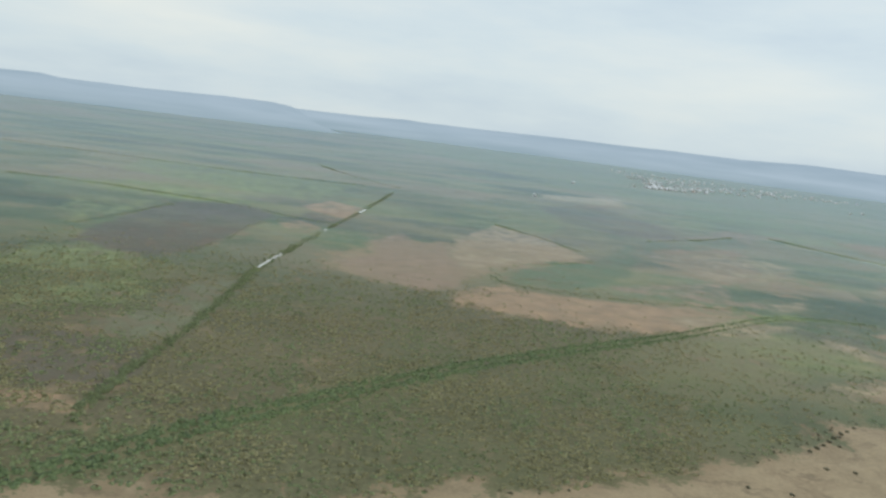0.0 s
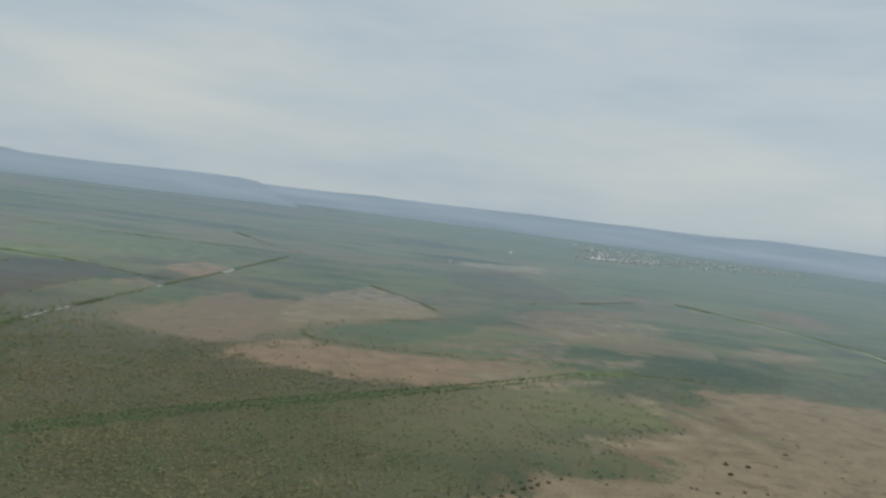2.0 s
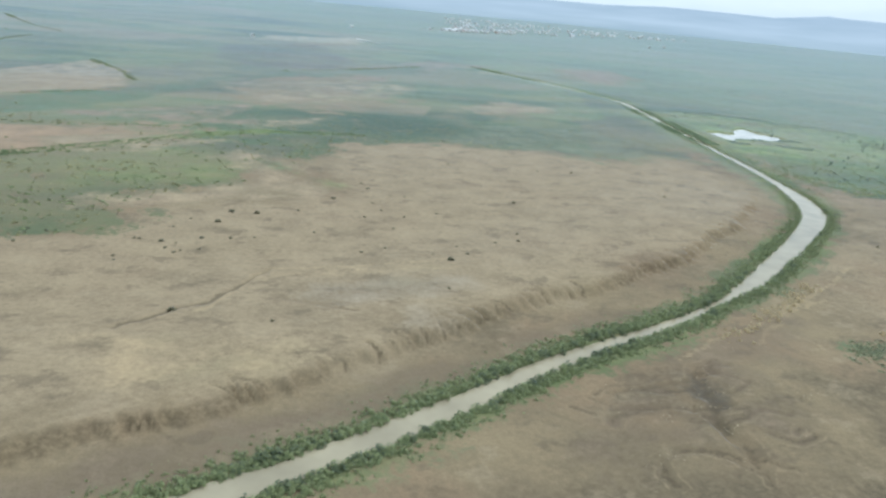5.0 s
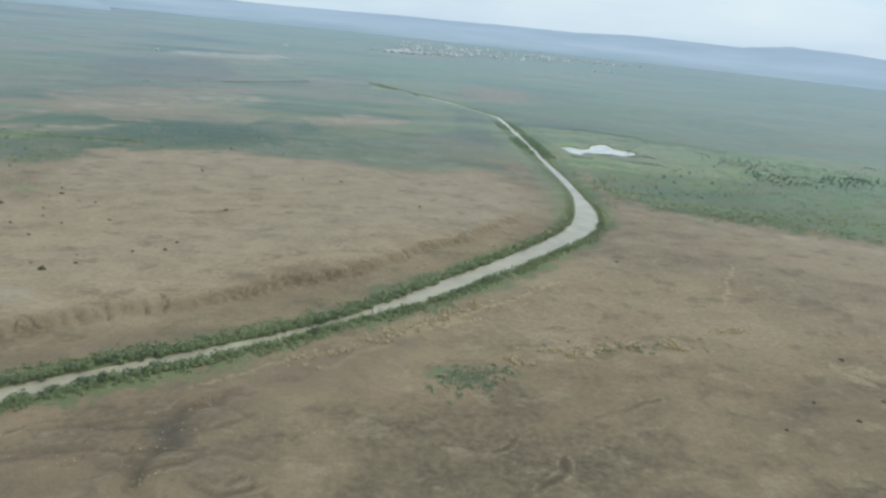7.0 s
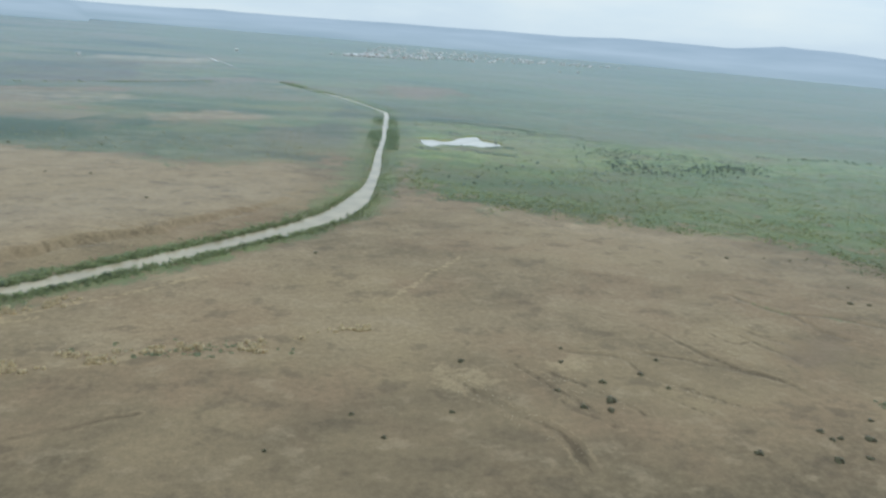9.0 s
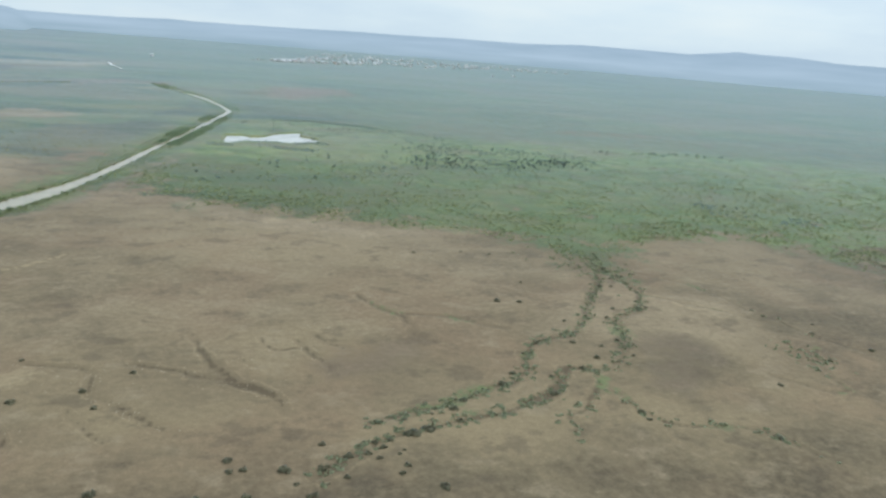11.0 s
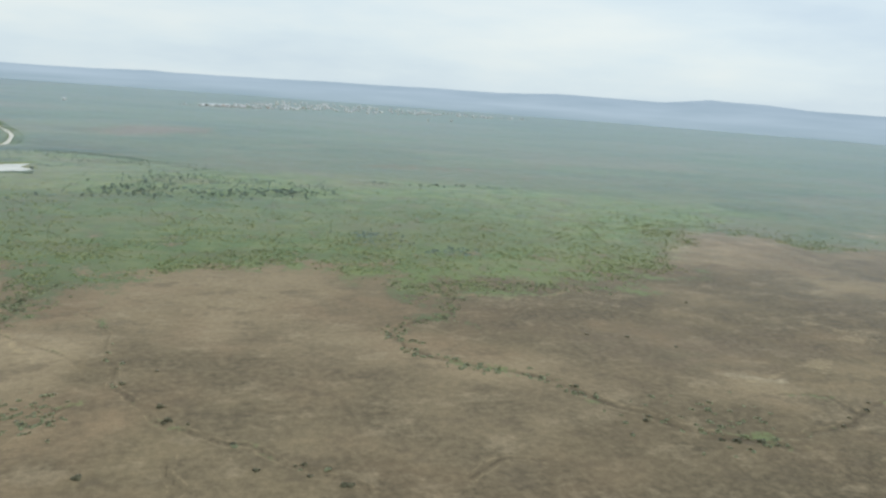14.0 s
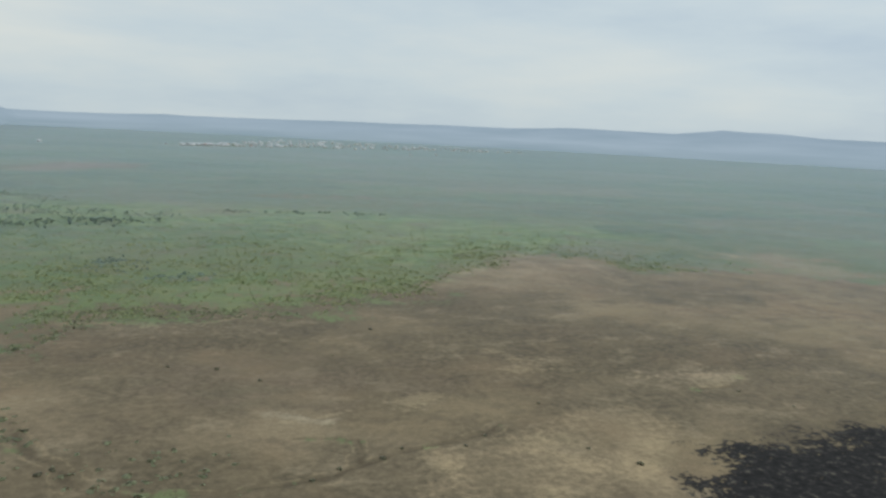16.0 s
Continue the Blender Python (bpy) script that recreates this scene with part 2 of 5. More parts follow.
def water_material(name, colour, rough):
    m, nt, bsdf = material(name)
    where = node(nt, "ShaderNodeNewGeometry").outputs["Position"]
    silt = noise_node(nt, where, 0.12, 4.0)
    nt.links.new(ramp(nt, silt, (0.3, tuple(c * 0.8 for c in colour)), (0.7, tuple(c * 1.15 for c in colour))), bsdf.inputs["Base Color"])
    bsdf.inputs["Roughness"].default_value = rough
    bsdf.inputs["IOR"].default_value = 1.35
    bump = node(nt, "ShaderNodeBump")
    bump.inputs["Strength"].default_value, bump.inputs["Distance"].default_value = 0.06, 0.03
    nt.links.new(noise_node(nt, where, 1.6, 3.0), bump.inputs["Height"])
    nt.links.new(bump.outputs[0], bsdf.inputs["Normal"])
    return m


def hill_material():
    """Far ridges whose emission paints the pale haze before them, palest low on the slopes."""
    m, nt, bsdf = material("hazy_ridge_glow")
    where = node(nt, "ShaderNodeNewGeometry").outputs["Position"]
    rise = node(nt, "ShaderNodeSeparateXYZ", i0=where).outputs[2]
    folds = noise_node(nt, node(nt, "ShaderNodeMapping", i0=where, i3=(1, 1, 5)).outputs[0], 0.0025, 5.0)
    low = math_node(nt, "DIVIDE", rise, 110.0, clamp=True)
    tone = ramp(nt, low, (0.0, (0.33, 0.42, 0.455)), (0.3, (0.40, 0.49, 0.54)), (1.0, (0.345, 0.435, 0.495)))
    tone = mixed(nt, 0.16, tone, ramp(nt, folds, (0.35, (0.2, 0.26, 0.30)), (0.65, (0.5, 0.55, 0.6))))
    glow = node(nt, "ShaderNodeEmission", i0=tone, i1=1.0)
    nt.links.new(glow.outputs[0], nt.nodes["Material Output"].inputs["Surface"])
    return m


GROUND = ground_material()
RIVER_WATER = water_material("silty_river_water", (0.38, 0.33, 0.225), 0.05)
POND_WATER = water_material("pale_pond_water", (0.56, 0.55, 0.50), 0.15)
HILL_GLOW = hill_material()
SCRUB = leaf_material("dark_scrub_leaves", (0.120, 0.118, 0.070), (0.255, 0.238, 0.140))
MEADOW_LEAVES = leaf_material("meadow_leaves", (0.190, 0.265, 0.150), (0.330, 0.405, 0.235))
HEDGE_LEAVES = leaf_material("hedge_leaves", (0.130, 0.195, 0.082), (0.270, 0.330, 0.145))
CROP_LEAVES = leaf_material("crop_leaves", (0.235, 0.228, 0.118), (0.430, 0.395, 0.200))
REED_LEAVES = leaf_material("reed_leaves", (0.155, 0.205, 0.095), (0.340, 0.380, 0.180))
BANK_LEAVES = leaf_material("dark_bank_leaves", (0.090, 0.120, 0.065), (0.190, 0.225, 0.120))
PALE_LEAVES = leaf_material("pale_meadow_leaves", (0.250, 0.280, 0.130), (0.430, 0.450, 0.215))
GULLY_LEAVES = leaf_material("dusty_gully_leaves", (0.195, 0.220, 0.125), (0.360, 0.375, 0.215))
TREE_LEAVES = leaf_material("tree_leaves", (0.215, 0.280, 0.240), (0.360, 0.430, 0.370))
DRY_TUFT = leaf_material("dry_grass_tufts", (0.48, 0.40, 0.24), (0.72, 0.60, 0.37))
BARK = plain_material("grey_bark", (0.16, 0.12, 0.09), 0.9, 6.0)
CLOD = plain_material("pale_clay_clods", (0.43, 0.355, 0.24), 0.9, 1.5)
# pale village walls and roofs, with some whitening by haze in the colour
PLASTER = plain_material("limewashed_wall", (0.66, 0.67, 0.66), 0.9, 0.6, 0.1)
ROOFS = [plain_material("pale_sheet_roof", (0.68, 0.70, 0.72), 0.55, 0.8, 0.1),
         plain_material("grey_sheet_roof", (0.55, 0.58, 0.61), 0.5, 0.8, 0.15),
         plain_material("rust_red_roof", (0.40, 0.27, 0.22), 0.7, 0.8, 0.2)]


# ---------------------------------------------------------------- plan, in metres
def curve(points, step=1.5):
    """A smooth line through the points (Catmull-Rom), as an array."""
    p = np.array([points[0], *points, points[-1]], float)
    out = []
    for i in range(1, len(p) - 2):
        n = max(2, int(np.hypot(*(p[i + 1] - p[i])[:2]) / step))
        t = np.linspace(0, 1, n, endpoint=False)[:, None]
        out.append(0.5 * (2 * p[i] + (p[i + 1] - p[i - 1]) * t + (2 * p[i - 1] - 5 * p[i] + 4 * p[i + 1] - p[i + 2]) * t ** 2
                          + (3 * p[i] - p[i - 1] - 3 * p[i + 1] + p[i + 2]) * t ** 3))
    return np.concatenate(out + [p[-2:-1]])


def value_noise(x, y, seed=0):
    """Smooth noise from 0 to 1 on a lattice of size 1."""
    xi, yi = np.floor(x).astype(np.int64), np.floor(y).astype(np.int64)
    fx, fy = x - xi, y - yi
    fx, fy = fx * fx * (3 - 2 * fx), fy * fy * (3 - 2 * fy)

    def h(i, j):
        n = (i * 374761393 + j * 668265263 + seed * 982451653) & 0xFFFFFFFF
        n = ((n ^ (n >> 13)) * 1274126177) & 0xFFFFFFFF
        return ((n ^ (n >> 16)) & 0xFFFF) / 65535.0
    return (h(xi, yi) * (1 - fx) + h(xi + 1, yi) * fx) * (1 - fy) + (h(xi, yi + 1) * (1 - fx) + h(xi + 1, yi + 1) * fx) * fy


def fbm(x, y, size, seed=0, octaves=3):
    total, weight, amp = 0, 0, 1.0
    for k in range(octaves):
        total = total + amp * value_noise(x / size * 2 ** k + 17.3 * k, y / size * 2 ** k + 5.1 * k, seed + k)
        weight += amp
        amp *= 0.5
    return total / weight


def line_distance(x, y, line, reach=40.0):
    """Distance to a polyline (at most about reach), the share of its length at the foot, and the side (+1: left of its way)."""
    line = np.asarray(line, float)[:, :2]
    best, share, side = np.full(x.shape, float(reach)), np.zeros(x.shape), np.ones(x.shape)
    n, chunk = len(line) - 1, 12
    for first in range(0, n, chunk):
        some = line[first:first + chunk + 1]
        lo, hi = some.min(0) - reach, some.max(0) + reach
        at = np.nonzero((x > lo[0]) & (x < hi[0]) & (y > lo[1]) & (y < hi[1]))[0]
        if not len(at):
            continue
        px, py, b, s, d = x[at], y[at], best[at], share[at], side[at]
        for k in range(len(some) - 1):
            (ax, ay), (bx, by) = some[k], some[k + 1]
            dx, dy = bx - ax, by - ay
            t = np.clip(((px - ax) * dx + (py - ay) * dy) / (dx * dx + dy * dy + 1e-9), 0, 1)
            gap = np.hypot(px - ax - t * dx, py - ay - t * dy)
            near = gap < b
            b = np.where(near, gap, b)
            s = np.where(near, (first + k + t) / n, s)
            d = np.where(near, np.sign(dx * (py - ay) - dy * (px - ax)), d)
        best[at], share[at], side[at] = b, s, d
    return best, share, side


def inside(x, y, polygon):
    """Signed distance to a polygon's edge (at most about 40), positive inside."""
    pts = np.array(polygon, float)
    lo, hi = pts.min(0) - 40, pts.max(0) + 40
    out = np.full(x.shape, -40.0)
    at = np.nonzero((x > lo[0]) & (x < hi[0]) & (y > lo[1]) & (y < hi[1]))[0]
    if not len(at):
        return out
    px, py = x[at], y[at]
    hit = np.zeros(px.shape, bool)
    for (ax, ay), (bx, by) in zip(pts, np.roll(pts, -1, 0)):
        hit ^= ((ay > py) != (by > py)) & (px < (bx - ax) * (py - ay) / (by - ay + 1e-12) + ax)
    d = line_distance(px, py, np.r_[pts, pts[:1]])[0]
    out[at] = np.where(hit, d, -d)
    return out


def smooth(v, a, b):
    t = np.clip((v - a) / (b - a), 0, 1)
    return t * t * (3 - 2 * t)


# x, y, half width of the water
RIVER_PLAN = [(-150, -52, 3), (0, 6, 3), (110, 45, 3), (150, 62, 3), (185, 77, 2.9), (202, 85, 2.7), (216, 92.4, 2.6), (235, 103, 2.5), (258, 113, 1.9),
              (272, 120, 1.5), (281, 125.5, 0.9), (294, 134, 2.6), (313, 149, 3.1), (335, 167, 3.6), (356, 187, 4.3), (367, 206, 4.2), (376, 231, 3.0),
              (384, 262, 2.3), (391, 294, 2.1), (401, 335, 2.0), (413, 391, 1.9), (422, 434, 1.7), (422, 452, 1.3), (413, 505, 1.1), (397, 556, 1.1),
              (384, 597, 0.9), (378, 620, 0.3)]
RIVER = curve([(x - 0.2, y + 0.5, w * (0.8 if x < 262 else 0.84 if y < 215 else 0.58 if y < 440 else 0.7)) for x, y, w in RIVER_PLAN], 2.0)
SCARP = curve([(60, 42), (120, 68), (176, 93), (188, 98.5), (198, 103), (210, 109), (219, 114), (229, 121), (241, 126), (254, 132), (284, 148), (316, 174), (340, 196), (352, 215), (357, 240)], 2.0)
TERRACE = [(20, 20), (120, 68), (176, 93), (210, 108), (241, 125), (284, 147), (316, 172), (345, 198), (356, 225), (361, 255), (345, 266), (321, 258), (293, 273),
           (261, 278), (227, 276), (204, 234), (218, 213), (213, 203), (181, 190), (160, 178), (143, 169), (117, 158), (103, 150), (68, 133), (44, 121), (-6, 113), (-24, 110), (-36, 116), (-50, 106), (-120, 80)]
MEADOW_EDGE = [(-3000, -100), (-300, 40), (-120, 82), (-50, 107), (-36, 117), (-24, 111), (-6, 114), (44, 122), (68, 134), (103, 151), (117, 159), (143, 170), (165, 178), (150, 192),
               (184, 207), (187, 226), (200, 240), (227, 277), (261, 279), (293, 275), (321, 260), (345, 268), (362, 262), (374, 290), (388, 250), (392, 229), (406, 204), (421, 198), (435, 190),
               (448, 183), (463, 180), (475, 172), (486, 163), (488, 146), (494, 140), (500, 154), (514, 165), (534, 166), (545, 164), (554, 155), (561, 140), (562, 128), (568, 141), (588, 144)]
MEADOW_EDGE_EAST = [(604, 145), (621, 148), (638, 160), (644, 180), (679, 217), (702, 208), (706, 188), (738, 190), (777, 168), (860, 176), (1100, 190), (3000, 240), (5200, 300), (5200, 5200), (-3000, 5200)]
PALE_FIELDS = [
    [(-8, 330), (24, 383), (92, 418), (127, 421), (133, 389), (73, 322), (48, 292), (38, 267), (18, 278), (-13, 284)],
    [(42, 261), (61, 285), (90, 285), (157, 298), (184, 289), (150, 261), (102, 238), (57, 239)],
    [(176, 400), (212, 447), (256, 415), (284, 395), (222, 330), (186, 349)],
    [(300, 360), (318, 405), (345, 398), (361, 384), (336, 362)],
    [(430, 560), (460, 660), (540, 680), (530, 600), (470, 540)],
    [(598, 395), (624, 425), (700, 410), (660, 392)],
    [(740, 185), (777, 222), (800, 205), (785, 172)],
    [(217, 720), (301, 832), (320, 800), (240, 700)],
    [(301, 365), (331, 394), (340, 381), (306, 350)],
    [(-27, 430), (-8, 486), (7, 470), (-6, 414)],
    [(-31, 366), (-18, 392), (-14, 370)],
    [(130, 264), (150, 279), (176, 269), (152, 256)],
    [(193, 461), (261, 504), (279, 481), (199, 422)],
    [(-60, 143), (-51, 144), (-47, 136), (-52, 135)]]
DARK_PLOTS = [
    [(-59, 242), (-32, 251), (-38, 187), (-60, 180), (-54, 215)],
    [(270, 96), (300, 96), (318, 84), (310, 66), (275, 66)],
    [(-107, 302), (-87, 367), (-39, 375), (-58, 294), (-91, 269)],
    [(-80, 172), (-46, 168), (-45, 150), (-62, 146)],
    [(466, 88), (476, 104), (486, 102), (487, 86), (478, 78)],
    [(497, 92), (500, 97), (504, 89), (501, 84)],
    [(252, 91), (266, 90), (274, 88), (264, 77), (258, 75), (253, 80)],
    [(538, 138), (546, 138), (549, 130), (541, 128)],
    [(500, 125), (530, 110), (552, 96), (585, 84), (590, 50), (480, 50), (505, 85)],
    [(-80, 181), (-65, 178), (-45, 167), (-45, 146), (-58, 146), (-65, 148)],
    [(-68, 182), (-48, 179), (-44, 206), (-52, 222), (-69, 197)],
    [(610, 125), (661, 138), (700, 120), (660, 96), (604, 86), (595, 97)],
    [(243, 98), (262, 100), (262, 84), (252, 74), (242, 84)]]
LUSH = [
    [(-116, 260), (-100, 281), (-62, 259), (-65, 232), (-99, 224)],
    [(-164, 485), (-114, 674), (-39, 607), (-74, 451), (-142, 423)],
    [(140, 245), (150, 254), (172, 251), (186, 230), (185, 215), (172, 208), (118, 192), (60, 180), (60, 205), (110, 232)],
    [(370, 240), (394, 300), (440, 420), (520, 360), (640, 340), (760, 260), (690, 226), (640, 190), (620, 150), (560, 145), (500, 160), (440, 188), (400, 215)]]
BURN = [(641, 20), (640, 62), (643, 69), (649, 73), (658, 74), (669, 77), (690, 80), (740, 74), (760, 20)]
HEDGE = curve([(-90, 88), (-48, 111), (-37, 122), (-20, 139), (2, 158), (30, 181), (67, 206), (118, 239), (150, 262), (190, 288), (232, 289)], 3)
CANAL = curve([(-47, 132), (-45, 158), (-40, 194), (-35, 246), (-32, 285), (-24, 328), (-11, 398), (11, 508), (34, 640)], 4)
FIELD_HEDGES = [[(-212, 482), (-161, 480), (-113, 466), (-70, 450), (-24, 421), (-7, 419)], [(-63, 282), (-72, 250), (-80, 225), (-78, 197)], [(-63, 281), (-45, 277), (-34, 271)],
                [(-63, 297), (-54, 331), (-49, 379), (-39, 409)], [(-100, 427), (-110, 369), (-121, 331)], [(-41, 864), (11, 743), (43, 693)], [(-79, 179), (-60, 182), (-44, 178)], [(-322, 716), (-114, 674), (10, 678)],
                [(134, 383), (105, 362), (81, 343), (66, 319), (67, 299), (83, 293), (107, 290), (131, 290), (159, 293), (186, 290)], [(100, 497), (122, 451), (133, 414)], [(209, 500), (270, 545), (322, 590)], [(-30, 249), (0, 246), (30, 252)]]
# fields told apart by their soil or crop: base colour, cover, softness of the edge, outline
BARE, UMBER, TAWNY, STRAW = (0.335, 0.262, 0.172), (0.112, 0.098, 0.078), (0.345, 0.235, 0.150), (0.410, 0.345, 0.235)
YELLOW_GREEN, DEEP_GREEN, SAGE, RUSSET = (0.195, 0.225, 0.100), (0.095, 0.142, 0.074), (0.165, 0.175, 0.112), (0.270, 0.195, 0.140)
WEST_FIELDS = [
    (UMBER, 0.85, 4, [(-107, 295), (-111, 330), (-102, 434), (-65, 458), (-41, 426), (-47, 381), (-54, 331), (-59, 300), (-74, 281), (-97, 286)]),
    (YELLOW_GREEN, 0.8, 3, [(-118, 275), (-101, 296), (-72, 276), (-77, 249), (-94, 243), (-110, 242)]),
    (YELLOW_GREEN, 0.8, 6, [(-174, 575), (-77, 533), (-28, 512), (-4, 634), (-73, 703), (-191, 706)]),
    (YELLOW_GREEN, 0.7, 5, [(-151, 410), (-106, 436), (-111, 375), (-121, 338)]),
    (UMBER, 0.8, 3, [(-29, 455), (-17, 453), (-6, 436), (-14, 413), (-25, 427)]),
    (TAWNY, 0.95, 3, [(-33, 481), (-15, 526), (9, 506), (-3, 439), (-17, 455)]),
    (TAWNY, 0.85, 3, [(-38, 398), (-30, 416), (-15, 399), (-19, 388), (-33, 385)])]
NEAR_FIELDS = [
    (RUSSET, 0.75, 5, [(-5, 312), (11, 335), (11, 372), (30, 408), (35, 382), (53, 385), (57, 367), (60, 329), (46, 282), (29, 265), (21, 276), (2, 287)]),
    (BARE, 0.85, 4, [(59, 408), (100, 497), (126, 454), (133, 391), (73, 342), (57, 324), (49, 350)]),
    (TAWNY, 0.85, 5, [(43, 276), (65, 296), (82, 285), (112, 283), (143, 286), (159, 280), (173, 273), (116, 240), (79, 234), (58, 246), (38, 248)]),
    (UMBER, 0.75, 4, [(-90, 179), (-59, 187), (-43, 177), (-42, 152), (-55, 149), (-78, 155)]),
    (TAWNY, 0.8, 2, [(-68, 147), (-57, 150), (-47, 142), (-46, 137), (-52, 137), (-66, 141)]),
    (SAGE, 0.7, 4, [(-63, 190), (-59, 237), (-33, 258), (-34, 223), (-41, 188), (-50, 180)]),
    (YELLOW_GREEN, 0.75, 4, [(-100, 225), (-89, 232), (-70, 246), (-58, 235), (-56, 214), (-74, 210), (-90, 203)]),
    (DEEP_GREEN, 0.7, 4, [(71, 315), (80, 337), (129, 377), (185, 471), (190, 452), (138, 342), (98, 300), (72, 297)])]
MIDDLE_FIELDS = [
    (RUSSET, 0.7, 6, [(178, 431), (229, 499), (281, 508), (272, 460), (191, 395)]),
    (RUSSET, 0.6, 9, [(263, 555), (354, 659), (402, 642), (295, 527)]),
    (UMBER, 0.65, 8, [(165, 560), (172, 690), (260, 748), (272, 577), (240, 520), (195, 518)]),
    (STRAW, 0.85, 8, [(211, 830), (330, 900), (315, 830), (300, 790), (207, 780)]),
    (RUSSET, 0.7, 5, [(118, 317), (190, 357), (183, 315), (152, 308), (121, 308)]),
    (BARE, 0.7, 5, [(190, 312), (223, 333), (218, 312), (185, 294)]),
    (BARE, 0.6, 8, [(178, 403), (197, 440), (250, 477), (276, 463), (295, 453), (260, 396), (198, 361)]),
    (DEEP_GREEN, 0.6, 6, [(171, 422), (209, 500), (322, 590), (309, 526), (203, 460)]),
    (BARE, 0.75, 4, [(125, 263), (146, 273), (171, 274), (186, 268), (165, 256), (148, 246), (131, 243)]),
    (BARE, 0.7, 5, [(174, 241), (187, 256), (200, 246), (205, 225), (215, 207), (206, 197), (187, 192), (147, 185), (145, 195), (173, 204), (187, 215), (184, 235)]),
    (RUSSET, 0.65, 4, [(129, 308), (146, 320), (194, 315), (193, 301), (159, 302)])]
EARTH, PAN, OCHRE = (0.180, 0.138, 0.095), (0.285, 0.240, 0.178), (0.360, 0.278, 0.170)
EAST_FIELDS = [
    (EARTH, 0.8, 4, [(60, 35), (120, 62), (160, 81), (190, 94), (225, 109), (247, 122), (262, 121), (235, 106), (200, 88), (150, 65), (110, 48), (60, 25)]),
    (EARTH, 0.6, 5, [(225, 86), (245, 96), (270, 112), (290, 122), (292, 112), (262, 90), (240, 72), (225, 70)]),
    (EARTH, 0.5, 5, [(257, 89), (267, 90), (268, 85), (261, 76), (255, 77), (253, 82)]),
    (UMBER, 0.55, 2, [(248, 94), (256, 97), (259, 92), (256, 86), (250, 86)]),
    (PAN, 0.75, 5, [(195, 134), (211, 139), (226, 136), (226, 128), (211, 124), (200, 120), (193, 125)]),
    (PAN, 0.6, 5, [(209, 124), (224, 123), (222, 114), (212, 113)]),
    (OCHRE, 0.75, 4, [(160, 116), (181, 115), (194, 108), (193, 101), (168, 96)]),
    (OCHRE, 0.7, 3, [(185, 143), (223, 145), (227, 141), (201, 138), (187, 137)]),
    (EARTH, 0.7, 3, [(473, 101), (482, 104), (486, 97), (481, 88), (471, 83), (467, 87)]),
    (EARTH, 0.6, 3, [(421, 101), (428, 107), (441, 106), (438, 95), (422, 95)]),
    (OCHRE, 0.5, 4, [(609, 68), (615, 78), (625, 79), (640, 85), (648, 85), (643, 73), (635, 63)]),
    (EARTH, 0.6, 6, [(575, 114), (599, 119), (624, 111), (624, 97), (604, 94), (586, 93)]),
    (UMBER, 0.5, 4, [(420, 319), (440, 319), (456, 322), (450, 308), (425, 306)]),
    (YELLOW_GREEN, 0.55, 3, [(191, 242), (205, 222), (215, 212), (213, 204), (202, 218)]),
    (BARE, 0.8, 5, [(319, 409), (351, 407), (355, 388), (323, 370)]),
    (RUSSET, 0.65, 14, [(449, 637), (500, 690), (545, 690), (525, 610), (467, 540)]),
    (SAGE, 0.8, 8, [(265, 283), (295, 330), (343, 332), (352, 300), (342, 267), (317, 256), (282, 277)]),
    (BARE, 0.7, 4, [(295, 386), (352, 403), (346, 379), (300, 356)]),
    (RUSSET, 0.55, 5, [(402, 290), (405, 280), (396, 247), (386, 220), (380, 196), (374, 198), (380, 222), (388, 247), (396, 285)]),
    (BARE, 0.5, 9, [(642, 177), (680, 220), (706, 212), (700, 179), (686, 158), (644, 165)]),
    (BARE, 0.5, 8, [(750, 216), (785, 220), (778, 173), (762, 176)]),
    (BARE, 0.6, 3, [(567, 139), (604, 134), (602, 127), (574, 130)]),
    (STRAW, 0.7, 1.5, [(595, 92.5), (606, 90.5), (605, 88.5), (596, 90.5)]),
    (BARE, 0.6, 3, [(656, 100), (676, 100), (668, 91), (659, 94)]),
    (BARE, 0.55, 4, [(399, 206), (409, 208), (427, 184), (456, 180), (476, 172), (471, 167), (439, 171), (416, 176)])]
